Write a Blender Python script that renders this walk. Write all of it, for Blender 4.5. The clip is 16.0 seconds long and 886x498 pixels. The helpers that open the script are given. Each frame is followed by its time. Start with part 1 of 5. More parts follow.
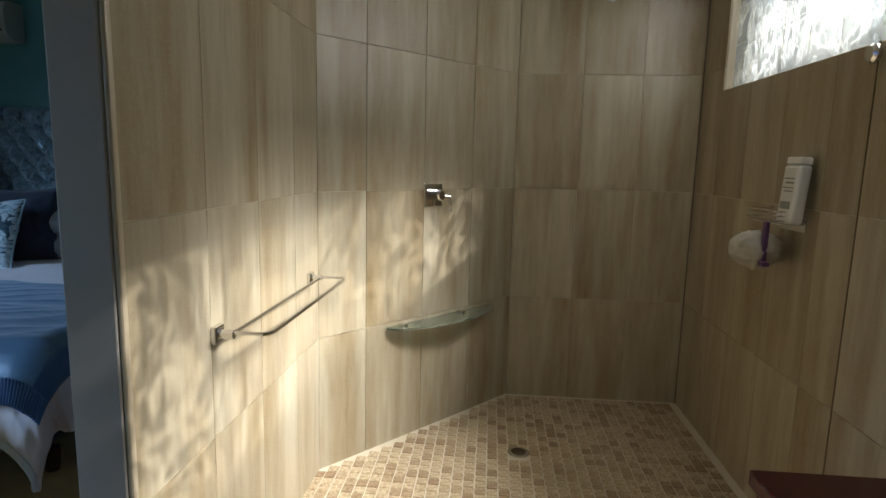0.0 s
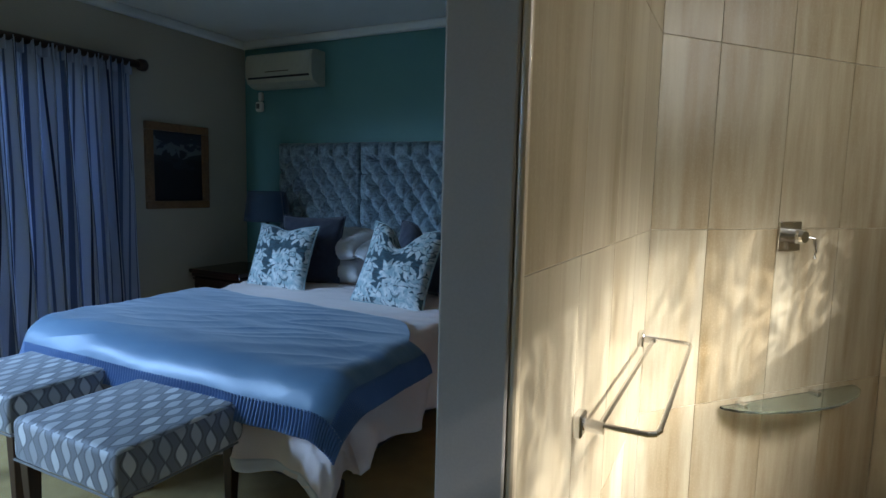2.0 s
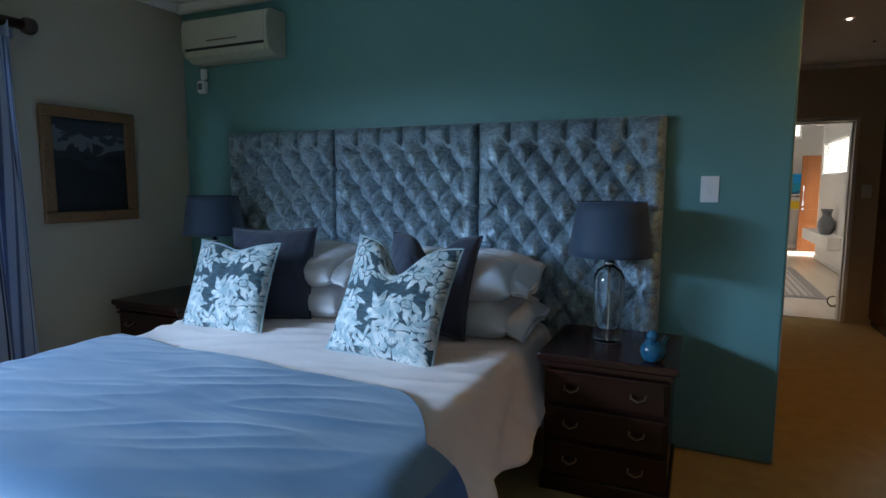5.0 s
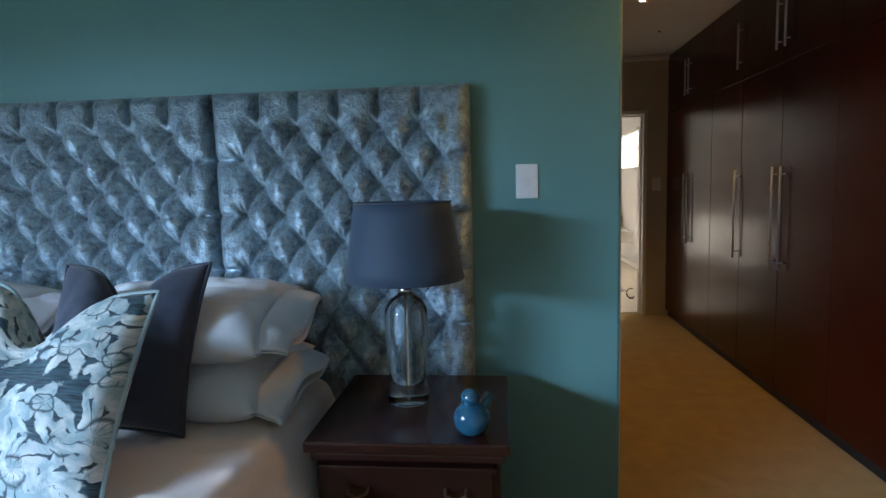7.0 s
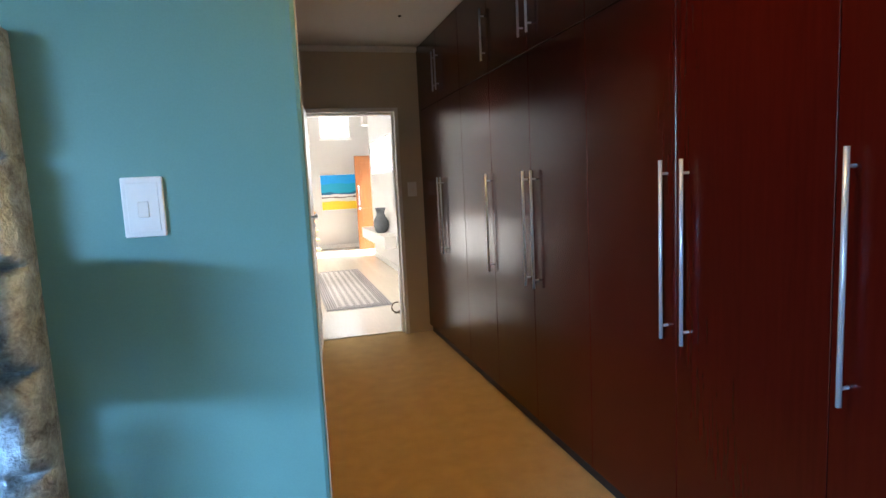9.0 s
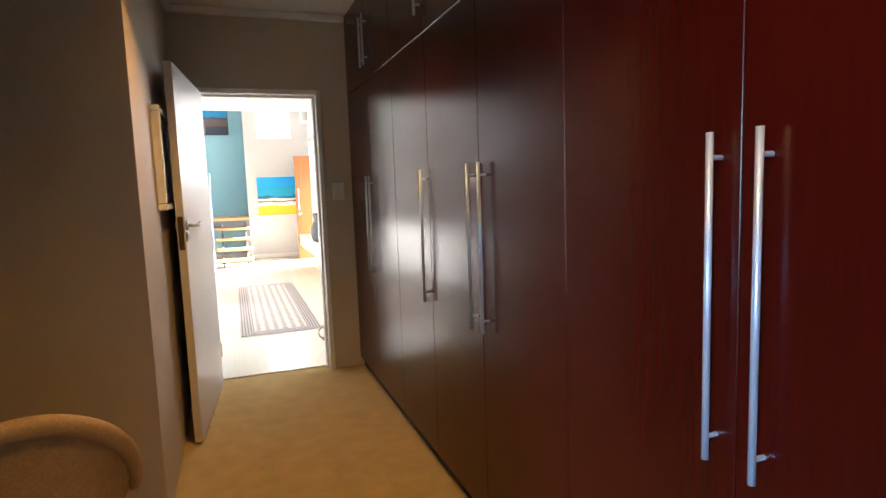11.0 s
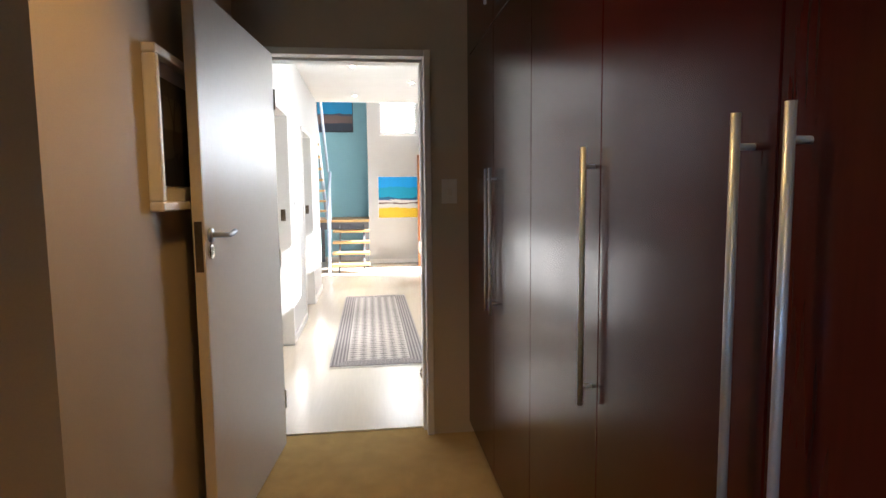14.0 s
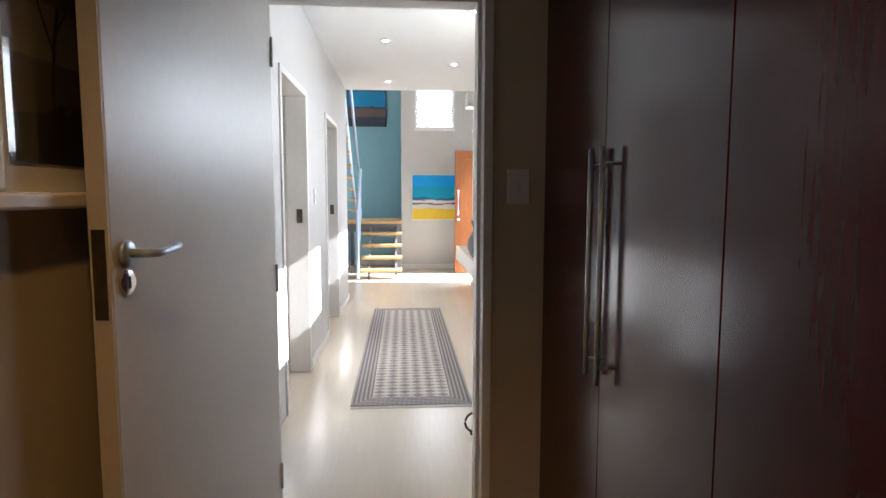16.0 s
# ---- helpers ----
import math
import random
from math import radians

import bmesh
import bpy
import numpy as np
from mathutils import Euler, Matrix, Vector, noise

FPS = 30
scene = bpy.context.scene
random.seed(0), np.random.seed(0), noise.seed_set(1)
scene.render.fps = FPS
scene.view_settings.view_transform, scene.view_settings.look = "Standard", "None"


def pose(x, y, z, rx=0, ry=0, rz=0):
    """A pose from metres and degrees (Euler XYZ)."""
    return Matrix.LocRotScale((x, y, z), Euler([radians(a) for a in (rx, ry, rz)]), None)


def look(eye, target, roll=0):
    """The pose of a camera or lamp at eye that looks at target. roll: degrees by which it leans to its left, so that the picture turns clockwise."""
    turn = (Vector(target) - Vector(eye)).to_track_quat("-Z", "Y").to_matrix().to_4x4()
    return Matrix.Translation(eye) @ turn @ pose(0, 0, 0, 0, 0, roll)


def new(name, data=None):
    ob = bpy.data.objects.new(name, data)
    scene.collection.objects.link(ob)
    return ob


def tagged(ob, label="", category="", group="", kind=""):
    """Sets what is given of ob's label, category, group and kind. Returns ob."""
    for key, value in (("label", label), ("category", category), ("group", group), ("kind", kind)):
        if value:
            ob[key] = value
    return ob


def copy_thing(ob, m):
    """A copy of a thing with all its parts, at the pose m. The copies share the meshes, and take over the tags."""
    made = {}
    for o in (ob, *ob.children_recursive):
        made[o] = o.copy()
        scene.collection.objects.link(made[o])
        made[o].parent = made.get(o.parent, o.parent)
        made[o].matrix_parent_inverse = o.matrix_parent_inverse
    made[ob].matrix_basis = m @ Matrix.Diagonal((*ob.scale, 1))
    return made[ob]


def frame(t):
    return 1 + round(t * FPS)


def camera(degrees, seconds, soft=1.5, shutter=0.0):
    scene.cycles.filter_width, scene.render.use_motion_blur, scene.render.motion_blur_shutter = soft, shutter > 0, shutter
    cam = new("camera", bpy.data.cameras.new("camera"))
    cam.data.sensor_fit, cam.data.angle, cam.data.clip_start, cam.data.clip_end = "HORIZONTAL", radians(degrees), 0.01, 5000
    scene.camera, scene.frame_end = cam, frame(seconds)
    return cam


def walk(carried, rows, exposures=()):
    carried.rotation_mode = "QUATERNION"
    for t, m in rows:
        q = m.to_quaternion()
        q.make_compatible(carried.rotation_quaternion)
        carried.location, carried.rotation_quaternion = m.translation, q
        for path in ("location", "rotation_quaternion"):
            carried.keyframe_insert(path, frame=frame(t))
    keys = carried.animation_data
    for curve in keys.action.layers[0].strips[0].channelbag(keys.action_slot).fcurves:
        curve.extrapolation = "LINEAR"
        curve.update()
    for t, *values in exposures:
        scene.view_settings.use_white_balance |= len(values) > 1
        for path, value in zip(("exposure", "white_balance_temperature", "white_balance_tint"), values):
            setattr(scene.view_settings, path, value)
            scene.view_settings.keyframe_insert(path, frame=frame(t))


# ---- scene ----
cam = camera(75.4, 16.0)
PATH = [
    (0, (0.227, 0.768, 1.393), (0.071, 2.739, 1.092), 1.4),
    (0.5, (0.133, 0.87, 1.39), (-0.239, 2.816, 1.114), 1.4),
    (1, (0.033, 0.946, 1.377), (-0.565, 2.839, 1.132), 1.3),
    (1.5, (-0.063, 1.0, 1.379), (-0.857, 2.821, 1.146), 1.4),
    (2, (-0.227, 1.084, 1.381), (-1.115, 2.863, 1.166), 1.4),
    (2.5, (-0.339, 1.169, 1.367), (-1.278, 2.922, 1.159), 1.7),
    (3, (-0.437, 1.302, 1.384), (-1.381, 3.051, 1.164), 1.2),
    (5.3, (-0.909, 2.134, 1.382), (-1.67, 3.971, 1.165), -0.1),
    (5.5, (-0.93, 2.242, 1.377), (-1.652, 4.095, 1.164), -0.3),
    (6, (-0.944, 2.462, 1.366), (-1.56, 4.353, 1.156), -0.6),
    (6.5, (-0.935, 2.676, 1.339), (-1.38, 4.615, 1.135), -1.0),
    (7, (-0.926, 2.919, 1.347), (-1.129, 4.898, 1.137), -1.5),
    (7.5, (-0.867, 3.096, 1.355), (-0.851, 5.084, 1.136), -1.8),
    (8, (-0.782, 3.301, 1.369), (-0.598, 5.281, 1.151), -1.9),
    (8.5, (-0.66, 3.525, 1.379), (-0.315, 5.481, 1.149), -2.4),
    (9, (-0.542, 3.756, 1.39), (-0.007, 5.669, 1.156), -2.8),
    (9.5, (-0.428, 3.958, 1.375), (0.263, 5.821, 1.153), -2.1),
    (11.8, (0.031, 4.972, 1.345), (0.674, 6.854, 1.135), -1.8),
    (12, (0.066, 5.057, 1.346), (0.668, 6.953, 1.138), -1.7),
    (12.5, (0.154, 5.233, 1.358), (0.622, 7.167, 1.155), -1.4),
    (13, (0.189, 5.387, 1.339), (0.55, 7.344, 1.145), -1.0),
    (13.5, (0.198, 5.632, 1.332), (0.494, 7.6, 1.138), -0.7),
    (14, (0.207, 5.841, 1.321), (0.456, 7.816, 1.129), -0.6),
    (14.5, (0.217, 6.054, 1.311), (0.42, 8.035, 1.12), -0.5),
    (15, (0.233, 6.278, 1.303), (0.407, 8.262, 1.112), -0.5),
    (15.5, (0.231, 6.492, 1.298), (0.382, 8.478, 1.11), -0.3),
    (16, (0.199, 6.759, 1.301), (0.339, 8.746, 1.114), 0.1),
]
EXPOSURES = [(0, 0.8, 6250, 10), (1.0, 1.0, 6250, 10), (2.0, 1.28, 6250, 10), (3.0, 1.58, 6150, 10), (5.5, 2.25, 6900, 11), (7.0, 2.75, 7100, 10), (8.5, 3.55, 6300, 10), (9.5, 4.1, 6200, 10), (12.0, 4.3, 6200, 10), (13.0, 4.05, 6100, 10), (14.5, 3.52, 5900, 10), (16.0, 3.08, 5750, 10)]
walk(cam, [(t, look(eye, target, roll)) for t, eye, target, roll in PATH], EXPOSURES)

# ---- world, sun and lamps ----
SUN_DIR = Vector((-1.0, 0.07, -0.72)).normalized()
world = bpy.data.worlds.new("sky")
scene.world = world
world.use_nodes = True
wn = world.node_tree
sky = wn.nodes.new("ShaderNodeTexSky")
sky.sky_type = "NISHITA"
sky.sun_disc = False
sky.sun_elevation = math.asin(-SUN_DIR.z)
sky.sun_rotation = math.atan2(-SUN_DIR.x, -SUN_DIR.y)
wn.links.new(sky.outputs[0], wn.nodes["Background"].inputs[0])
wn.nodes["Background"].inputs[1].default_value = 0.08
sun = new("sun", bpy.data.lights.new("sun", "SUN"))
sun.data.energy, sun.data.angle, sun.data.color = 5.0, radians(0.45), (1.0, 0.97, 0.93)
sun.matrix_world = look((6, 3, 8), Vector((6, 3, 8)) + SUN_DIR)


def area_lamp(name, eye, target, w, h, power, color):
    """Sky light entering by an opening."""
    ob = new(name, bpy.data.lights.new(name, "AREA"))
    ob.data.shape, ob.data.size, ob.data.size_y = "RECTANGLE", w, h
    ob.data.energy, ob.data.color = power, color
    ob.matrix_world = look(eye, target)
    return ob


area_lamp("bedroom_window_light", (-5.7, -0.45, 2.64), (-2.0, 4.2, 1.0), 2.8, 0.95, 215, (0.36, 0.59, 0.96))
# Added low blue fill through the unseen window, for the lower teal wall.
area_lamp("bedroom_lawn_light", (-5.4, -0.4, 1.1), (-2.0, 4.2, 0.9), 2.2, 1.2, 7, (0.36, 0.60, 0.97))
area_lamp("hall_window_light", (1.42, 12.2, 1.9), (-1, 12.2, 1.2), 5.0, 0.55, 4.4, (0.93, 0.96, 1.0))
area_lamp("entrance_light", (2.1, 15.7, 1.05), (-1, 15.6, 0.9), 1.0, 1.9, 6.0, (0.95, 0.97, 1.0))
area_lamp("bath_window_light", (1.44, 2.6, 2.15), (0.15, 2.6, 0.6), 1.9, 0.75, 7.0, (1.0, 0.97, 0.92))
scattered = area_lamp("scattered_sunlight", (1.29, 2.45, 2.18), (-0.46, 2.72, 0.25), 1.0, 0.5, 8.5, (1.0, 0.98, 0.94))
scattered.data.spread = radians(42)


def spot_lamp(name, at, power, color, size=95):
    ob = new(name, bpy.data.lights.new(name, "SPOT"))
    ob.data.energy, ob.data.color, ob.data.spot_size, ob.data.spot_blend = power, color, radians(size), 0.8
    ob.data.shadow_soft_size = 0.04
    ob.matrix_world = look(at, (at[0], at[1] + 0.001, 0))
    return ob


WARM = (1.0, 0.53, 0.15)
for yy, power in ((4.95, 3.9), (7.08, 4.3)):
    spot_lamp("passage_downlight_glow", (0.05, yy, 2.55), power, WARM, 138 if yy < 6 else 104)
for at in ((0.063, 11.69), (0.707, 12.51), (0.044, 13.41), (0.712, 10.88)):
    spot_lamp("hall_downlight_glow", (*at, 2.55), 2, (1.0, 0.85, 0.66))


# ---- materials ----
def material(name):
    m = bpy.data.materials.new(name)
    m.use_nodes = True
    return m, m.node_tree.nodes, m.node_tree.links, m.node_tree.nodes["Principled BSDF"]


def mixer(nt, fac, a, b):
    n = nt.nodes.new("ShaderNodeMix")
    n.data_type = "RGBA"
    for sock, v in ((n.inputs[0], fac), (n.inputs[6], a), (n.inputs[7], b)):
        if isinstance(v, bpy.types.NodeSocket):
            nt.links.new(v, sock)
        else:
            sock.default_value = v if isinstance(v, (int, float)) else (*v, 1.0)
    return n.outputs[2]


def calc(nt, op, a, b=None, c=None, clamp=False):
    n = nt.nodes.new("ShaderNodeMath")
    n.operation, n.use_clamp = op, clamp
    for sock, v in zip(n.inputs, (a, b, c)):
        if v is None:
            continue
        if isinstance(v, bpy.types.NodeSocket):
            nt.links.new(v, sock)
        else:
            sock.default_value = v
    return n.outputs[0]


def noise_of(nt, vec, scale, detail=4.0, rough=0.55, dist=0.0):
    n = nt.nodes.new("ShaderNodeTexNoise")
    n.inputs["Scale"].default_value, n.inputs["Detail"].default_value = scale, detail
    n.inputs["Roughness"].default_value, n.inputs["Distortion"].default_value = rough, dist
    nt.links.new(vec, n.inputs["Vector"])
    return n.outputs[0]


def ramp(nt, fac, lo, hi):
    n = nt.nodes.new("ShaderNodeMapRange")
    n.inputs[1].default_value, n.inputs[2].default_value = lo, hi
    nt.links.new(fac, n.inputs[0])
    return n.outputs[0]


def coords(nt, kind="Object", stretch=(1, 1, 1)):
    tc = nt.nodes.new("ShaderNodeTexCoord")
    mp = nt.nodes.new("ShaderNodeMapping")
    mp.inputs["Scale"].default_value = stretch
    nt.links.new(tc.outputs[kind], mp.inputs[0])
    return mp.outputs[0]


def bump(nt, bsdf, height, strength=0.2, distance=0.01):
    n = nt.nodes.new("ShaderNodeBump")
    n.inputs["Strength"].default_value, n.inputs["Distance"].default_value = strength, distance
    nt.links.new(height, n.inputs["Height"])
    nt.links.new(n.outputs[0], bsdf.inputs["Normal"])


def split_xyz(nt, vec):
    n = nt.nodes.new("ShaderNodeSeparateXYZ")
    nt.links.new(vec, n.inputs[0])
    return n.outputs


def plain(name, c1, c2, rough=0.5, metal=0.0, fine=60.0, coarse=2.5, relief=0.08, stretch=(1, 1, 1), sheen=0.0, spec=0.5, coat=0.0):
    """A surface with grain at one scale and stains at another."""
    m, nodes, links, b = material(name)
    nt = m.node_tree
    vec = coords(nt, "Object", stretch)
    grain, stain = noise_of(nt, vec, fine, 5), noise_of(nt, vec, coarse, 3, 0.6, 0.4)
    f = calc(nt, "ADD", calc(nt, "MULTIPLY", grain, 0.5), calc(nt, "MULTIPLY", stain, 0.5))
    links.new(mixer(nt, ramp(nt, f, 0.35, 0.65), c1, c2), b.inputs["Base Color"])
    links.new(calc(nt, "ADD", rough - 0.06, calc(nt, "MULTIPLY", stain, 0.12)), b.inputs["Roughness"])
    b.inputs["Metallic"].default_value = metal
    b.inputs["Sheen Weight"].default_value = sheen
    b.inputs["Specular IOR Level"].default_value = spec
    b.inputs["Coat Weight"].default_value = coat
    if relief:
        bump(nt, b, grain, relief, 0.004)
    return m


GREY_PAINT = plain("grey_wall_paint", (0.40, 0.385, 0.37), (0.44, 0.425, 0.41), 0.6, fine=220, relief=0.05)
BEIGE_PAINT = plain("beige_wall_paint", (0.49, 0.42, 0.315), (0.53, 0.46, 0.35), 0.6, fine=220, relief=0.05)
TEAL_PAINT = plain("teal_wall_paint", (0.112, 0.264, 0.254), (0.127, 0.288, 0.277), 0.55, fine=220, relief=0.05)
SKYBLUE_PAINT = plain("blue_wall_paint", (0.27, 0.52, 0.63), (0.29, 0.545, 0.655), 0.6, fine=200, relief=0.04)
WHITE_PAINT = plain("white_wall_paint", (0.70, 0.68, 0.66), (0.74, 0.725, 0.70), 0.6, fine=200, relief=0.04)
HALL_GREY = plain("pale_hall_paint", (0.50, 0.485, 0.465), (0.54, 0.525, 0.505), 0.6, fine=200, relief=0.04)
CEIL_PAINT = plain("ceiling_paint", (0.74, 0.73, 0.71), (0.78, 0.77, 0.75), 0.7, fine=180, relief=0.04)
ENAMEL = plain("white_enamel", (0.70, 0.68, 0.65), (0.74, 0.72, 0.69), 0.38, fine=40, relief=0.02)
DOORPAINT = plain("warm_white_door_paint", (0.60, 0.555, 0.50), (0.64, 0.595, 0.54), 0.36, fine=40, relief=0.02)
CREAM = plain("cream_edge_paint", (0.62, 0.55, 0.43), (0.66, 0.59, 0.47), 0.45, fine=60, relief=0.03)
CARPET = plain("beige_carpet", (0.35, 0.235, 0.072), (0.47, 0.325, 0.108), 0.95, fine=420, coarse=9, relief=0.6, sheen=0.2, spec=0.1)
CHROME = plain("chrome", (0.72, 0.72, 0.72), (0.78, 0.78, 0.78), 0.16, 1.0, fine=30, relief=0.0)
STEEL = plain("brushed_steel", (0.44, 0.53, 0.66), (0.52, 0.61, 0.74), 0.36, 0.55, fine=200, stretch=(1, 1, 0.05), relief=0.02)
BRONZE = plain("dark_lock_metal", (0.12, 0.09, 0.06), (0.18, 0.14, 0.10), 0.4, 0.9, relief=0.02)
BLACKISH = plain("black_plinth_and_shade", (0.012, 0.01, 0.01), (0.022, 0.018, 0.016), 0.5)
DARKWOOD = plain("dark_stained_wood", (0.028, 0.012, 0.009), (0.055, 0.022, 0.015), 0.32, fine=90, coarse=5, stretch=(1, 1, 0.12), relief=0.05)
NIGHTWOOD = plain("mahogany_wood", (0.017, 0.0045, 0.0035), (0.031, 0.009, 0.006), 0.22, fine=60, coarse=5, stretch=(0.15, 1, 1), relief=0.05, coat=0.1)
CUPBOARD = plain("mahogany_cupboard_veneer", (0.034, 0.0026, 0.0016), (0.050, 0.0042, 0.0024), 0.27, fine=70, coarse=3, stretch=(1, 1, 0.07), relief=0.0, spec=0.32)
for link in CUPBOARD.node_tree.nodes["Principled BSDF"].inputs["Roughness"].links[:]:
    CUPBOARD.node_tree.links.remove(link)
CUPBOARD.node_tree.nodes["Principled BSDF"].inputs["Roughness"].default_value = 0.21
DOORWOOD = plain("orange_varnished_wood", (0.12, 0.034, 0.005), (0.18, 0.056, 0.008), 0.35, fine=60, coarse=5, stretch=(1, 1, 0.1), relief=0.05)
TREADWOOD = plain("oak_tread_wood", (0.50, 0.30, 0.12), (0.62, 0.40, 0.18), 0.4, fine=60, stretch=(0.1, 1, 1))
PALEWOOD = plain("pale_laminate", (0.64, 0.56, 0.45), (0.69, 0.61, 0.49), 0.24, fine=70, coarse=4, stretch=(1, 0.06, 1), relief=0.03)
MAROON = plain("maroon_lacquered_wood", (0.045, 0.006, 0.008), (0.075, 0.010, 0.012), 0.25, fine=30, relief=0.02)
PLASTIC = plain("white_plastic", (0.72, 0.72, 0.71), (0.76, 0.76, 0.75), 0.35, fine=20, relief=0.0)
AGED_PLASTIC = plain("yellowed_white_plastic", (0.44, 0.42, 0.32), (0.50, 0.48, 0.37), 0.4, fine=20, relief=0.0)
# white linen, with the pink of warm light put into its colour
LINEN_WARM = plain("white_linen_warm_tint", (0.78, 0.65, 0.60), (0.86, 0.74, 0.69), 0.85, fine=300, coarse=4, relief=0.25, sheen=0.2)
WHITE_COTTON = plain("white_cotton", (0.64, 0.63, 0.64), (0.72, 0.71, 0.72), 0.85, fine=300, coarse=5, relief=0.2, sheen=0.2)
NAVY = plain("navy_cotton", (0.022, 0.026, 0.045), (0.036, 0.042, 0.066), 0.8, fine=300, relief=0.3, sheen=0.3)
SHADE = plain("slate_blue_shade_fabric", (0.024, 0.045, 0.078), (0.034, 0.060, 0.100), 0.7, fine=400, relief=0.2, sheen=0.2)
GILT = plain("worn_gilt_wood", (0.17, 0.085, 0.038), (0.27, 0.145, 0.065), 0.4, fine=50, relief=0.2)
WICKER = plain("woven_wicker", (0.34, 0.22, 0.10), (0.52, 0.36, 0.18), 0.6, fine=120, relief=0.5)
GROUT = plain("beige_grout", (0.56, 0.50, 0.39), (0.63, 0.57, 0.46), 0.85, fine=150)
SOAPWHITE = plain("white_net_sponge", (0.42, 0.39, 0.33), (0.52, 0.49, 0.42), 0.8, fine=200, relief=0.6)
PURPLE = plain("purple_plastic", (0.10, 0.04, 0.14), (0.14, 0.06, 0.18), 0.4)
VASEGREY = plain("grey_stoneware", (0.10, 0.11, 0.12), (0.16, 0.17, 0.19), 0.45, fine=40, relief=0.1)
BIRDBLUE = plain("turquoise_glaze", (0.006, 0.06, 0.12), (0.02, 0.13, 0.20), 0.12, fine=25, coarse=14, relief=0.02, coat=0.6)
FRINGE = plain("cream_fringe", (0.58, 0.54, 0.48), (0.68, 0.64, 0.58), 0.9)


def tile_material():
    """Stone-look porcelain with upright veins; each tile differs."""
    m, nodes, links, b = material("travertine_look_tile")
    nt = m.node_tree
    tc = nodes.new("ShaderNodeTexCoord")
    info = nodes.new("ShaderNodeObjectInfo")
    add = nodes.new("ShaderNodeVectorMath")
    add.operation = "ADD"
    shift = calc(nt, "MULTIPLY", info.outputs["Random"], 37.0)
    comb = nodes.new("ShaderNodeCombineXYZ")
    links.new(shift, comb.inputs[0]), links.new(shift, comb.inputs[1]), links.new(shift, comb.inputs[2])
    links.new(tc.outputs["Object"], add.inputs[0]), links.new(comb.outputs[0], add.inputs[1])
    mp = nodes.new("ShaderNodeMapping")
    mp.inputs["Scale"].default_value = (1, 1, 0.11)
    links.new(add.outputs[0], mp.inputs[0])
    broad, vein, fine = noise_of(nt, mp.outputs[0], 9.0, 3, 0.55, 0.35), noise_of(nt, mp.outputs[0], 3.6, 3, 0.55, 0.6), noise_of(nt, add.outputs[0], 140, 4)
    streak = noise_of(nt, mp.outputs[0], 38, 4, 0.6, 0.15)
    f = calc(nt, "ADD", calc(nt, "MULTIPLY", broad, 0.36), calc(nt, "ADD", calc(nt, "MULTIPLY", vein, 0.42), calc(nt, "MULTIPLY", streak, 0.22)))
    c = mixer(nt, ramp(nt, f, 0.36, 0.64), (0.24, 0.175, 0.09), (0.47, 0.425, 0.32))
    c = mixer(nt, calc(nt, "MULTIPLY", ramp(nt, fine, 0.5, 0.8), 0.25), c, (0.56, 0.49, 0.36))
    hsv = nodes.new("ShaderNodeHueSaturation")
    links.new(c, hsv.inputs["Color"])
    links.new(calc(nt, "ADD", 0.96, calc(nt, "MULTIPLY", info.outputs["Random"], 0.07)), hsv.inputs["Value"])
    links.new(hsv.outputs[0], b.inputs["Base Color"])
    links.new(calc(nt, "ADD", 0.24, calc(nt, "MULTIPLY", fine, 0.14)), b.inputs["Roughness"])
    bump(nt, b, fine, 0.05, 0.003)
    return m


TILE = tile_material()


def mosaic_material():
    m, nodes, links, b = material("tumbled_stone_mosaic")
    nt = m.node_tree
    info, geo = nodes.new("ShaderNodeObjectInfo"), nodes.new("ShaderNodeNewGeometry")
    r = calc(nt, "FRACT", calc(nt, "ADD", info.outputs["Random"], geo.outputs["Random Per Island"]))
    vec = coords(nt)
    n1, n2 = noise_of(nt, vec, 70, 5, 0.6, 0.6), noise_of(nt, vec, 260, 3)
    a = mixer(nt, ramp(nt, n1, 0.35, 0.65), (0.30, 0.21, 0.115), (0.56, 0.47, 0.32))
    d = mixer(nt, ramp(nt, n1, 0.3, 0.7), (0.17, 0.105, 0.055), (0.34, 0.24, 0.135))
    links.new(mixer(nt, ramp(nt, r, 0.5, 1.0), a, d), b.inputs["Base Color"])
    b.inputs["Roughness"].default_value = 0.55
    bump(nt, b, n2, 0.3, 0.003)
    return m


MOSAIC = mosaic_material()


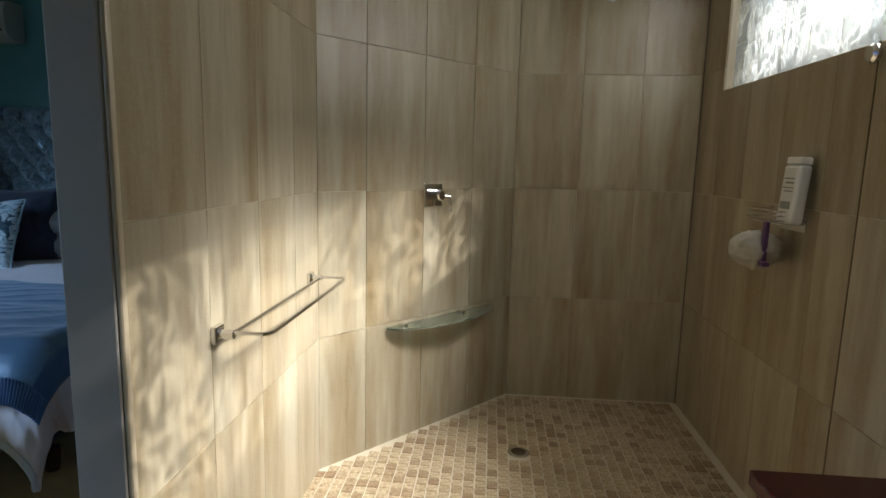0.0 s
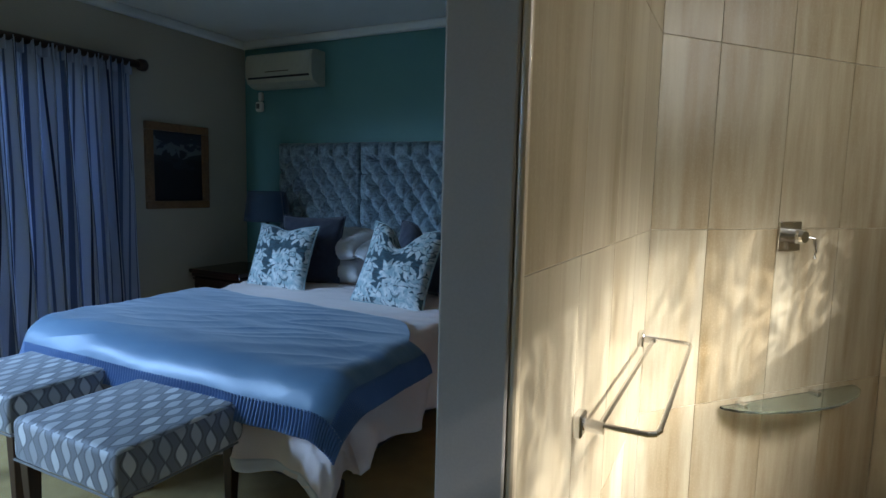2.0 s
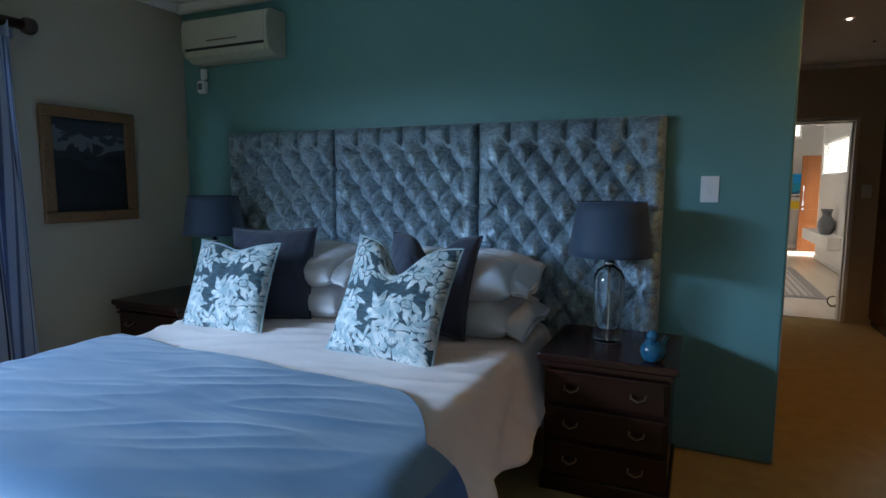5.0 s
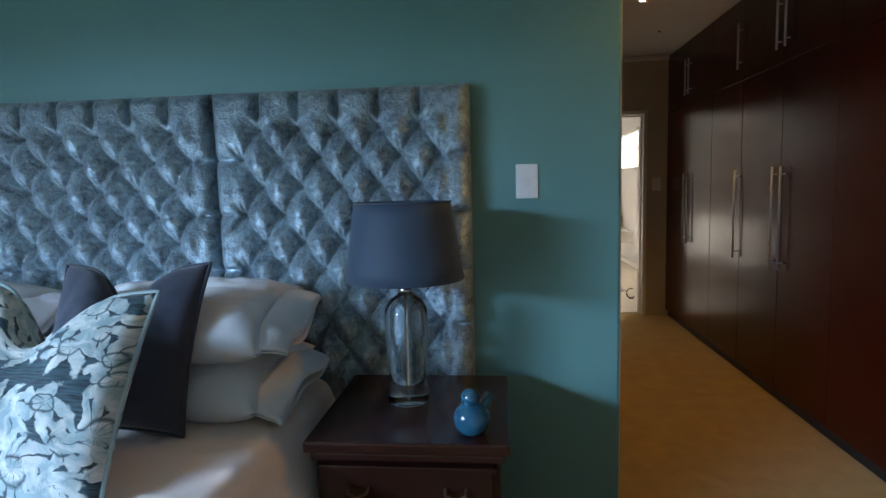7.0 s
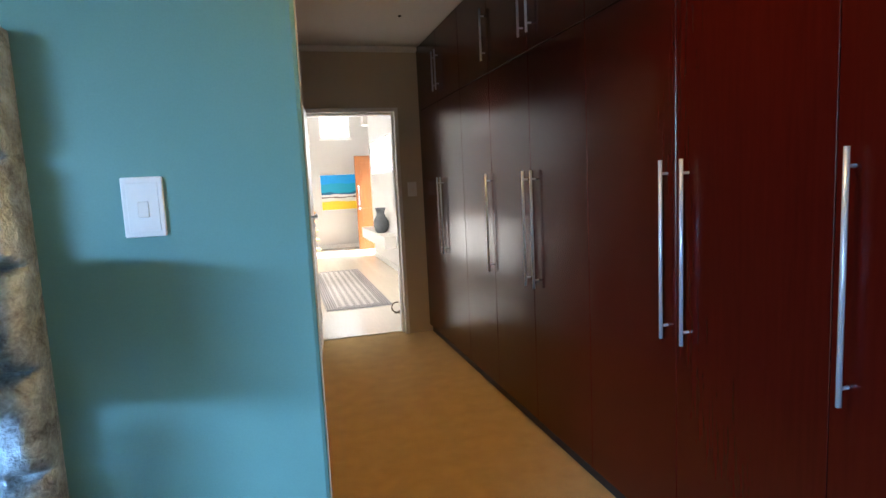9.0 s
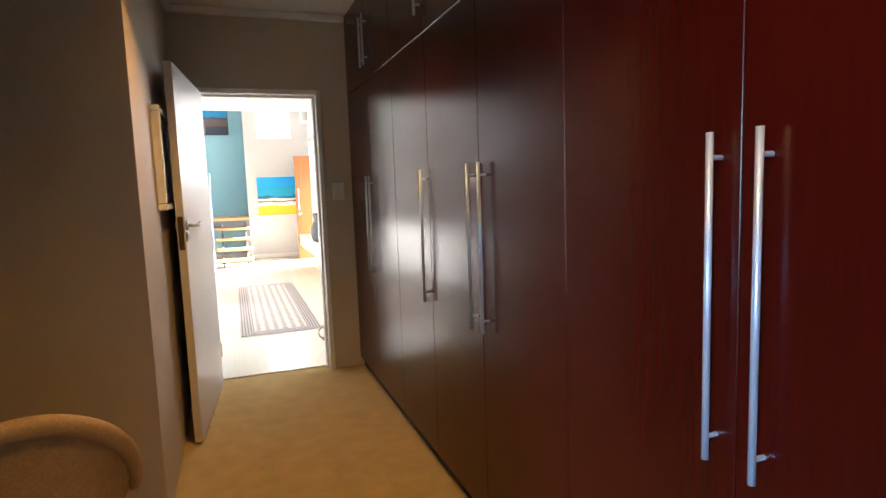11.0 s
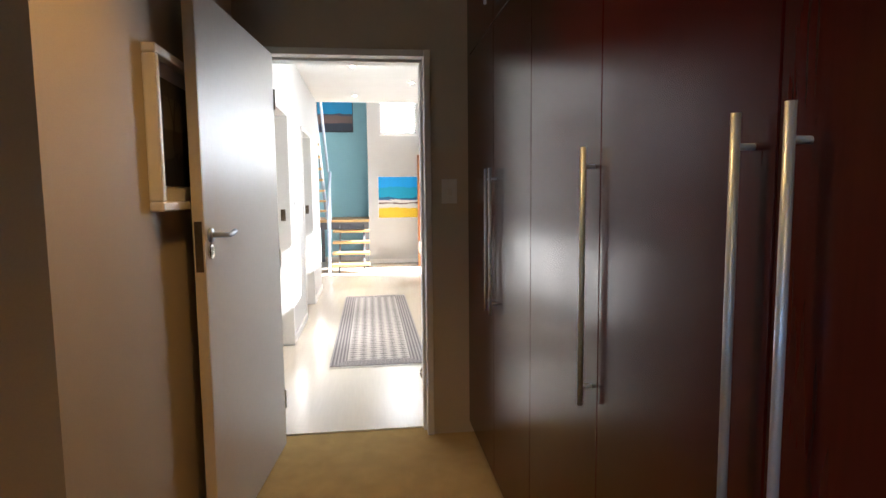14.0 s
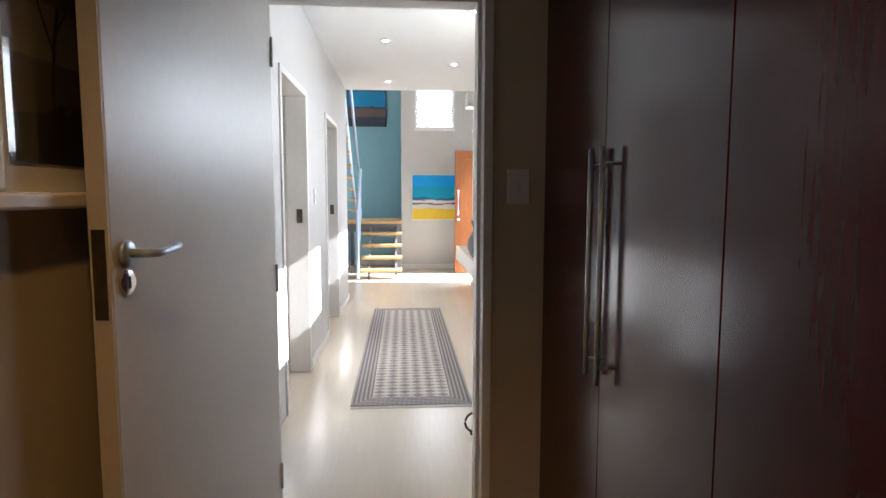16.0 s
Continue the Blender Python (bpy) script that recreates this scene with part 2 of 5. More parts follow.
def velvet_material():
    """Crushed velvet: silver teal, its pile lying in patches."""
    m, nodes, links, b = material("crushed_velvet")
    nt = m.node_tree
    vec = coords(nt)
    big, mid, small = noise_of(nt, vec, 9, 4, 0.65, 1.2), noise_of(nt, vec, 34, 4, 0.6, 0.8), noise_of(nt, vec, 150, 3)
    f = calc(nt, "ADD", calc(nt, "MULTIPLY", big, 0.45), calc(nt, "ADD", calc(nt, "MULTIPLY", mid, 0.35), calc(nt, "MULTIPLY", small, 0.2)))
    pile = ramp(nt, f, 0.37, 0.63)
    links.new(mixer(nt, pile, (0.10, 0.118, 0.135), (0.46, 0.60, 0.67)), b.inputs["Base Color"])
    links.new(calc(nt, "SUBTRACT", 0.48, calc(nt, "MULTIPLY", pile, 0.12)), b.inputs["Roughness"])
    b.inputs["Sheen Weight"].default_value, b.inputs["Sheen Roughness"].default_value = 0.35, 0.3
    b.inputs["Metallic"].default_value = 0.5
    # the pile stands a little upwards
    geo = nodes.new("ShaderNodeNewGeometry")
    up, unit, bp = nodes.new("ShaderNodeVectorMath"), nodes.new("ShaderNodeVectorMath"), nodes.new("ShaderNodeBump")
    up.operation, unit.operation = "ADD", "NORMALIZE"
    up.inputs[1].default_value = (0, 0, 0.42)
    bp.inputs["Strength"].default_value, bp.inputs["Distance"].default_value = 0.55, 0.014
    links.new(calc(nt, "ADD", mid, calc(nt, "MULTIPLY", small, 0.3)), bp.inputs["Height"])
    links.new(geo.outputs["Normal"], up.inputs[0]), links.new(up.outputs[0], unit.inputs[0])
    links.new(unit.outputs[0], bp.inputs["Normal"]), links.new(bp.outputs[0], b.inputs["Normal"])
    return m


VELVET = velvet_material()


def satin_material(name, c1, c2, rough):
    m, nodes, links, b = material(name)
    nt = m.node_tree
    vec = coords(nt, "Object", (0.6, 1.6, 1))
    big, mid, small = noise_of(nt, vec, 3.2, 3, 0.5, 0.6), noise_of(nt, vec, 14, 3), noise_of(nt, vec, 350, 2)
    links.new(mixer(nt, ramp(nt, big, 0.3, 0.7), c1, c2), b.inputs["Base Color"])
    links.new(calc(nt, "ADD", rough - 0.05, calc(nt, "MULTIPLY", mid, 0.12)), b.inputs["Roughness"])
    b.inputs["Sheen Weight"].default_value, b.inputs["Sheen Roughness"].default_value = 0.35, 0.45
    bump(nt, b, small, 0.12, 0.003)
    return m


BLANKET = satin_material("blue_satin_fleece", (0.085, 0.175, 0.285), (0.125, 0.23, 0.345), 0.36)
RIB = satin_material("blue_ribbed_satin", (0.06, 0.13, 0.29), (0.085, 0.17, 0.35), 0.36)


def petals(nt, uv, scale, n, seed):
    """White flower heads and leaves scattered over a cloth."""
    mp = nt.nodes.new("ShaderNodeMapping")
    mp.inputs["Location"].default_value = (seed, seed * 0.7, 0)
    nt.links.new(uv, mp.inputs[0])
    wob = nt.nodes.new("ShaderNodeTexNoise")
    wob.inputs["Scale"].default_value, wob.inputs["Detail"].default_value, wob.inputs["Roughness"].default_value = scale * 3.0, 4.0, 0.65
    nt.links.new(mp.outputs[0], wob.inputs["Vector"])
    vor = nt.nodes.new("ShaderNodeTexVoronoi")
    vor.voronoi_dimensions, vor.inputs["Scale"].default_value, vor.inputs["Randomness"].default_value = "2D", scale, 0.75
    nt.links.new(mp.outputs[0], vor.inputs["Vector"])
    sub = nt.nodes.new("ShaderNodeVectorMath")
    sub.operation = "SUBTRACT"
    nt.links.new(mp.outputs[0], sub.inputs[0]), nt.links.new(vor.outputs["Position"], sub.inputs[1])
    o = split_xyz(nt, sub.outputs[0])
    ang = calc(nt, "ARCTAN2", o[1], o[0])
    rad = calc(nt, "MULTIPLY", calc(nt, "POWER", calc(nt, "ADD", calc(nt, "MULTIPLY", o[0], o[0]), calc(nt, "MULTIPLY", o[1], o[1])), 0.5), scale)
    ang = calc(nt, "ADD", ang, calc(nt, "MULTIPLY", rad, 1.6))
    lobes = calc(nt, "ABSOLUTE", calc(nt, "SINE", calc(nt, "MULTIPLY", ang, n / 2)))
    edge = calc(nt, "ADD", calc(nt, "ADD", 0.14, calc(nt, "MULTIPLY", lobes, 0.31)), calc(nt, "MULTIPLY", calc(nt, "SUBTRACT", wob.outputs[0], 0.5), 0.5))
    inside = ramp(nt, calc(nt, "SUBTRACT", edge, rad), -0.015, 0.03)
    veins = ramp(nt, lobes, 0.05, 0.22)
    ring = ramp(nt, calc(nt, "ABSOLUTE", calc(nt, "SUBTRACT", rad, 0.14)), 0.0, 0.03)
    return calc(nt, "MULTIPLY", inside, calc(nt, "MULTIPLY", veins, ring))


def damask_material():
    m, nodes, links, b = material("teal_damask_cloth")
    nt = m.node_tree
    vec = coords(nt, "UV")
    wob, mix_ = nodes.new("ShaderNodeTexNoise"), nodes.new("ShaderNodeVectorMath")
    wob.inputs["Scale"].default_value, wob.inputs["Detail"].default_value = 9.0, 3.0
    mix_.operation = "MULTIPLY_ADD"
    mix_.inputs[1].default_value = (0.075, 0.075, 0)
    links.new(vec, wob.inputs["Vector"]), links.new(wob.outputs["Color"], mix_.inputs[0]), links.new(vec, mix_.inputs[2])
    warped = mix_.outputs[0]
    f = calc(nt, "MAXIMUM", calc(nt, "MAXIMUM", petals(nt, warped, 4.3, 11, 0.0), petals(nt, warped, 7.0, 5, 3.3)), petals(nt, warped, 6.0, 7, 7.1))
    ground = noise_of(nt, coords(nt, "UV", (6, 60, 1)), 3, 3)
    weave = noise_of(nt, vec, 380, 2)
    dark = mixer(nt, ramp(nt, ground, 0.35, 0.65), (0.012, 0.020, 0.028), (0.045, 0.11, 0.135))
    light = mixer(nt, ramp(nt, noise_of(nt, warped, 26, 4, 0.6, 0.6), 0.40, 0.64), (0.30, 0.41, 0.43), mixer(nt, weave, (0.64, 0.66, 0.63), (0.76, 0.77, 0.74)))
    links.new(mixer(nt, f, dark, light), b.inputs["Base Color"])
    b.inputs["Roughness"].default_value, b.inputs["Sheen Weight"].default_value = 0.75, 0.2
    bump(nt, b, calc(nt, "ADD", calc(nt, "MULTIPLY", f, 0.7), calc(nt, "MULTIPLY", weave, 0.3)), 0.4, 0.004)
    return m


DAMASK = damask_material()


def ogee_material():
    """Rows of pointed leaves, staggered, outlined, in greys and blues."""
    m, nodes, links, b = material("ogee_leaf_upholstery")
    nt = m.node_tree
    o = split_xyz(nt, coords(nt, "UV", (1 / 0.066, 1 / 0.100, 1)))
    o = (o[1], o[0])
    row = calc(nt, "FLOOR", o[1])
    u = calc(nt, "ADD", o[0], calc(nt, "MULTIPLY", calc(nt, "MODULO", calc(nt, "ABSOLUTE", row), 2.0), 0.5))
    cell = calc(nt, "FLOOR", u)
    du, dv = calc(nt, "SUBTRACT", calc(nt, "FRACT", u), 0.5), calc(nt, "SUBTRACT", calc(nt, "FRACT", o[1]), 0.5)
    half = calc(nt, "MULTIPLY", calc(nt, "COSINE", calc(nt, "MULTIPLY", du, math.pi * 1.02)), 0.36)
    gap = calc(nt, "SUBTRACT", half, calc(nt, "ABSOLUTE", calc(nt, "ADD", dv, calc(nt, "MULTIPLY", calc(nt, "SINE", calc(nt, "MULTIPLY", du, 6.28)), 0.07))))
    fill, line = ramp(nt, gap, 0.03, 0.06), ramp(nt, calc(nt, "ABSOLUTE", calc(nt, "ADD", gap, 0.06)), 0.0, 0.05)
    wn_ = nodes.new("ShaderNodeTexWhiteNoise")
    wn_.noise_dimensions = "2D"
    comb = nodes.new("ShaderNodeCombineXYZ")
    links.new(cell, comb.inputs[0]), links.new(row, comb.inputs[1]), links.new(comb.outputs[0], wn_.inputs["Vector"])
    weave = noise_of(nt, coords(nt, "UV"), 420, 2)
    leaf = mixer(nt, wn_.outputs["Value"], (0.27, 0.28, 0.30), (0.72, 0.72, 0.71))
    ground = mixer(nt, weave, (0.17, 0.18, 0.20), (0.23, 0.24, 0.26))
    c = mixer(nt, fill, ground, leaf)
    links.new(mixer(nt, line, (0.09, 0.085, 0.085), c), b.inputs["Base Color"])
    b.inputs["Roughness"].default_value, b.inputs["Sheen Weight"].default_value = 0.6, 0.3
    bump(nt, b, weave, 0.25, 0.003)
    return m


OGEE = ogee_material()


def rug_material():
    """A runner: rows of small medallions in columns, with striped borders."""
    m, nodes, links, b = material("woven_medallion_rug")
    nt = m.node_tree
    vec = coords(nt, "UV")
    o = split_xyz(nt, vec)
    edge = calc(nt, "MINIMUM", calc(nt, "MINIMUM", o[0], calc(nt, "SUBTRACT", 0.76, o[0])), calc(nt, "MINIMUM", o[1], calc(nt, "SUBTRACT", 3.06, o[1])))
    cu, cv = calc(nt, "DIVIDE", calc(nt, "SUBTRACT", o[0], 0.13), 0.0833), calc(nt, "DIVIDE", o[1], 0.065)
    du = calc(nt, "ABSOLUTE", calc(nt, "SUBTRACT", calc(nt, "FRACT", cu), 0.5))
    dv = calc(nt, "ABSOLUTE", calc(nt, "SUBTRACT", calc(nt, "FRACT", cv), 0.5))
    diamond = calc(nt, "ADD", du, dv)
    rings = calc(nt, "ADD", 0.5, calc(nt, "MULTIPLY", calc(nt, "SINE", calc(nt, "MULTIPLY", diamond, 26.0)), 0.5))
    odd = calc(nt, "MODULO", calc(nt, "ADD", calc(nt, "FLOOR", cu), calc(nt, "FLOOR", cv)), 2.0)
    tint = calc(nt, "ADD", 0.3, calc(nt, "MULTIPLY", odd, 0.14))
    med = calc(nt, "MULTIPLY", ramp(nt, diamond, 0.62, 0.42), calc(nt, "ADD", calc(nt, "MULTIPLY", rings, 0.55), tint))
    field = mixer(nt, med, (0.58, 0.53, 0.49), (0.06, 0.054, 0.056))
    stripes = calc(nt, "ADD", 0.5, calc(nt, "MULTIPLY", calc(nt, "SINE", calc(nt, "MULTIPLY", edge, 235.0)), 0.5))
    dash = calc(nt, "ADD", 0.5, calc(nt, "MULTIPLY", calc(nt, "SINE", calc(nt, "MULTIPLY", calc(nt, "ADD", o[0], o[1]), 210.0)), 0.5))
    border = mixer(nt, calc(nt, "MULTIPLY", ramp(nt, stripes, 0.35, 0.6), calc(nt, "ADD", 0.45, calc(nt, "MULTIPLY", dash, 0.4))), (0.12, 0.108, 0.112), (0.48, 0.44, 0.41))
    c = mixer(nt, calc(nt, "GREATER_THAN", edge, 0.13), border, field)
    grain = noise_of(nt, vec, 300, 3)
    links.new(mixer(nt, calc(nt, "MULTIPLY", grain, 0.35), c, (0.36, 0.32, 0.31)), b.inputs["Base Color"])
    b.inputs["Roughness"].default_value = 0.95
    bump(nt, b, grain, 0.5, 0.004)
    return m


RUG = rug_material()


def glass_material(name, color=(1, 1, 1), rough=0.0, ior=1.45):
    m, nodes, links, b = material(name)
    b.inputs["Base Color"].default_value = (*color, 1)
    b.inputs["Transmission Weight"].default_value, b.inputs["Roughness"].default_value, b.inputs["IOR"].default_value = 1.0, rough, ior
    return m


GLASS = glass_material("clear_glass", (0.93, 0.97, 0.98))
GREEN_GLASS = glass_material("greenish_shelf_glass", (0.80, 0.93, 0.87), 0.06)
GREEN_GLASS.node_tree.nodes["Principled BSDF"].inputs["Transmission Weight"].default_value = 0.96


def block_glass():
    """Wavy glass block: the bright folds of its light are drawn into its transparency."""
    m, nodes, links, b = material("wavy_block_glass_with_shade")
    nt = m.node_tree
    nodes.remove(b)
    vec = coords(nt, "Object", (1, 1.0, 0.7))
    warp = noise_of(nt, vec, 5.2, 1, 0.5, 2.4)
    fold = calc(nt, "SUBTRACT", 1.0, calc(nt, "ABSOLUTE", calc(nt, "MULTIPLY", calc(nt, "SUBTRACT", warp, 0.5), 7.5)), clamp=True)
    fine = noise_of(nt, vec, 11.0, 1, 0.5, 2.0)
    web = calc(nt, "SUBTRACT", 1.0, calc(nt, "ABSOLUTE", calc(nt, "MULTIPLY", calc(nt, "SUBTRACT", fine, 0.5), 9.0)), clamp=True)
    f = calc(nt, "ADD", 0.13, calc(nt, "ADD", calc(nt, "MULTIPLY", calc(nt, "POWER", fold, 1.5), 0.95), calc(nt, "MULTIPLY", calc(nt, "POWER", web, 1.5), 0.5)))
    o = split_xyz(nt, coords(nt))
    # Outside shade put into the panes: darker past a slanted top and at edges.
    shade_rag = calc(nt, "MULTIPLY", calc(nt, "SUBTRACT", noise_of(nt, vec, 4.0, 2, 0.5, 1.0), 0.5), 0.8)
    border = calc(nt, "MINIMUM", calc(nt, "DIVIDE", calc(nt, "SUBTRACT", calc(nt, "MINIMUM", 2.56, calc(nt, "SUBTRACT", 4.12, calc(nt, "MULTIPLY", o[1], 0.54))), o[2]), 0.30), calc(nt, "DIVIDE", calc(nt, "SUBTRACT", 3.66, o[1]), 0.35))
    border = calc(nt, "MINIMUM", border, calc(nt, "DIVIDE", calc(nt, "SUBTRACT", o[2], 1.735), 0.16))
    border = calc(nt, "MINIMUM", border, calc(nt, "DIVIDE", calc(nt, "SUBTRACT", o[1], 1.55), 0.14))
    f = calc(nt, "MULTIPLY", f, ramp(nt, calc(nt, "ADD", border, shade_rag), -0.1, 1.1))
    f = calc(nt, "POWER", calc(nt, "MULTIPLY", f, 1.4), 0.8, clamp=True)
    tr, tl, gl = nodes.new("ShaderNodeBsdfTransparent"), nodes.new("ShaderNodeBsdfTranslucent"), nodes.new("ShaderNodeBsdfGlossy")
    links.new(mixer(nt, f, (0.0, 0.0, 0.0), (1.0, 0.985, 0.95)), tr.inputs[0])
    tl.inputs[0].default_value = (0.8, 0.85, 0.82, 1)
    gl.inputs["Roughness"].default_value = 0.08
    m1, m2 = nodes.new("ShaderNodeMixShader"), nodes.new("ShaderNodeMixShader")
    m1.inputs[0].default_value, m2.inputs[0].default_value = 0.15, 0.04
    links.new(tr.outputs[0], m1.inputs[1]), links.new(tl.outputs[0], m1.inputs[2])
    links.new(m1.outputs[0], m2.inputs[1]), links.new(gl.outputs[0], m2.inputs[2])
    links.new(m2.outputs[0], nodes["Material Output"].inputs[0])
    return m


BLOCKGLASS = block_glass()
BLOCKEDGE = material("clear_block_edge")[0]
BLOCKEDGE.node_tree.nodes.remove(BLOCKEDGE.node_tree.nodes["Principled BSDF"])
BLOCKEDGE.node_tree.links.new(BLOCKEDGE.node_tree.nodes.new("ShaderNodeBsdfTransparent").outputs[0], BLOCKEDGE.node_tree.nodes["Material Output"].inputs[0])


def glow_material(name, color, strength):
    m, nodes, links, b = material(name)
    b.inputs["Emission Color"].default_value, b.inputs["Emission Strength"].default_value = (*color, 1), strength
    return m


BULB = glow_material("lit_bulb", (1.0, 0.86, 0.66), 5.0)
SKYGLOW = glow_material("bright_overexposed_outdoors", (0.95, 0.98, 1.0), 0.5)
HIGHSKY = glow_material("bright_sky_outdoors", (0.95, 0.98, 1.0), 1.5)


def canvas_material(name, bands, wobble=0.06, scale=3.0):
    """A painted canvas: bands of colour up its height, with ragged brushed borders. bands: (height share, colour)."""
    m, nodes, links, b = material(name)
    nt = m.node_tree
    uv = coords(nt, "UV")
    o = split_xyz(nt, uv)
    n1, n2 = noise_of(nt, coords(nt, "UV", (0.6, 1.6, 1)), scale, 4, 0.6, 0.8), noise_of(nt, coords(nt, "UV", (4, 30, 1)), 4, 3)
    v = calc(nt, "ADD", o[1], calc(nt, "MULTIPLY", calc(nt, "SUBTRACT", n1, 0.5), wobble))
    c = None
    for at, col in bands:
        tone = mixer(nt, n2, tuple(x * 0.8 for x in col), tuple(min(1, x * 1.15) for x in col))
        c = tone if c is None else mixer(nt, ramp(nt, v, at - 0.008, at + 0.008), c, tone)
    links.new(c, b.inputs["Base Color"])
    b.inputs["Roughness"].default_value = 0.5
    bump(nt, b, n2, 0.3, 0.003)
    return m


BEACH = canvas_material("beach_painting", [(0.0, (0.72, 0.50, 0.02)), (0.24, (0.62, 0.60, 0.56)), (0.34, (0.10, 0.03, 0.03)), (0.37, (0.64, 0.64, 0.64)), (0.44, (0.01, 0.10, 0.22)), (0.50, (0.004, 0.30, 0.50)), (0.75, (0.004, 0.31, 0.74))], 0.16, 4)
SEASCAPE = canvas_material("dusk_sea_painting", [(0.0, (0.05, 0.07, 0.11)), (0.25, (0.17, 0.12, 0.12)), (0.5, (0.06, 0.09, 0.15)), (0.56, (0.02, 0.30, 0.62))], 0.2, 3)
MOODY = canvas_material("dark_abstract_painting", [(0.0, (0.012, 0.012, 0.015)), (0.55, (0.022, 0.024, 0.032)), (0.68, (0.14, 0.155, 0.17)), (0.80, (0.03, 0.036, 0.05))], 0.7, 4)
TREEPRINT = canvas_material("grey_tree_print", [(0.0, (0.012, 0.011, 0.011)), (0.28, (0.07, 0.06, 0.052)), (0.55, (0.16, 0.14, 0.12)), (0.8, (0.09, 0.08, 0.075))], 0.6, 3)
TREEPRINT.node_tree.nodes["Principled BSDF"].inputs["Coat Weight"].default_value = 1.0


# ---- building helpers ----
def box_bm(x0, y0, z0, x1, y1, z1, bevel=0.0, segments=2, bm=None):
    bm = bm or bmesh.new()
    made = bmesh.ops.create_cube(bm, size=1)["verts"]
    for v in made:
        v.co = ((x0 + x1) / 2 + v.co.x * abs(x1 - x0), (y0 + y1) / 2 + v.co.y * abs(y1 - y0), (z0 + z1) / 2 + v.co.z * abs(z1 - z0))
    if bevel:
        edges = {e for v in made for e in v.link_edges}
        bmesh.ops.bevel(bm, geom=list(edges), offset=bevel, segments=segments, profile=0.5, affect="EDGES")
    return bm


def lathe_bm(profile, seg=24, at=(0, 0, 0), bm=None):
    """Turns (radius, height) pairs about z."""
    bm = bm or bmesh.new()
    rings = [[bm.verts.new((at[0] + r * math.cos(2 * math.pi * i / seg), at[1] + r * math.sin(2 * math.pi * i / seg), at[2] + h)) for i in range(seg)] for r, h in profile]
    for a, b in zip(rings, rings[1:]):
        for i in range(seg):
            bm.faces.new((a[i], a[(i + 1) % seg], b[(i + 1) % seg], b[i]))
    bm.faces.new(rings[0][::-1]), bm.faces.new(rings[-1])
    return bm


def tube_bm(points, r, seg=10, bm=None, closed=False):
    """A round bar through the points."""
    bm = bm or bmesh.new()
    pts = [Vector(p) for p in points]
    rings = []
    for i, p in enumerate(pts):
        a = pts[max(i - 1, 0)] if not closed else pts[i - 1]
        b = pts[min(i + 1, len(pts) - 1)] if not closed else pts[(i + 1) % len(pts)]
        q = (b - a).normalized().to_track_quat("Z", "Y")
        rings.append([bm.verts.new(p + q @ Vector((r * math.cos(2 * math.pi * k / seg), r * math.sin(2 * math.pi * k / seg), 0))) for k in range(seg)])
    pairs = list(zip(rings, rings[1:])) + ([(rings[-1], rings[0])] if closed else [])
    for a, b in pairs:
        for k in range(seg):
            bm.faces.new((a[k], a[(k + 1) % seg], b[(k + 1) % seg], b[k]))
    if not closed:
        bm.faces.new(rings[0][::-1]), bm.faces.new(rings[-1])
    return bm


def box_uv(bm):
    """UV in metres, from the side that a face looks to."""
    uv = bm.loops.layers.uv.verify()
    for f in bm.faces:
        n = f.normal
        for l in f.loops:
            c = l.vert.co
            if abs(n.z) >= max(abs(n.x), abs(n.y)):
                l[uv].uv = (c.x, c.y)
            elif abs(n.x) > abs(n.y):
                l[uv].uv = (c.y, c.z)
            else:
                l[uv].uv = (c.x, c.z)


def part(name, bm, mat, parent=None, label="", smooth=False, uv=False):
    bm.normal_update()
    if uv:
        box_uv(bm)
    me = bpy.data.meshes.new(name)
    bm.to_mesh(me)
    bm.free()
    for mm in (mat if isinstance(mat, (list, tuple)) else [mat]):
        me.materials.append(mm)
    if smooth:
        me.polygons.foreach_set("use_smooth", [True] * len(me.polygons))
    ob = new(name, me)
    if parent:
        ob.parent = parent
    return tagged(ob, label)


def thing(name, at, label, category, group="", rz=0.0, rx=0.0, ry=0.0):
    ob = new(name)
    ob.empty_display_size = 0.1
    ob.matrix_world = pose(*at, rx, ry, rz)
    return tagged(ob, label, category, group)


def structure(name, boxes, mat, label="", bevel=0.0):
    bm = bmesh.new()
    for b in boxes:
        box_bm(*b, bevel=bevel, bm=bm)
    return tagged(part(name, bm, mat), label, kind="structure")


def grid_bm(nu, nv, f, uv=None):
    """A sheet: f(u, v) for u, v from 0 to 1; uv(u, v) in metres."""
    bm = bmesh.new()
    vs = [[bm.verts.new(f(i / nu, j / nv)) for i in range(nu + 1)] for j in range(nv + 1)]
    lay = bm.loops.layers.uv.verify() if uv else None
    for j in range(nv):
        for i in range(nu):
            face = bm.faces.new((vs[j][i], vs[j][i + 1], vs[j + 1][i + 1], vs[j + 1][i]))
            if uv:
                for l, (a, b) in zip(face.loops, ((i, j), (i + 1, j), (i + 1, j + 1), (i, j + 1))):
                    l[lay].uv = uv(a / nu, b / nv)
    return bm


def solid(ob, t, offset=-1.0):
    md = ob.modifiers.new("thickness", "SOLIDIFY")
    md.thickness, md.offset = t, offset
    return ob

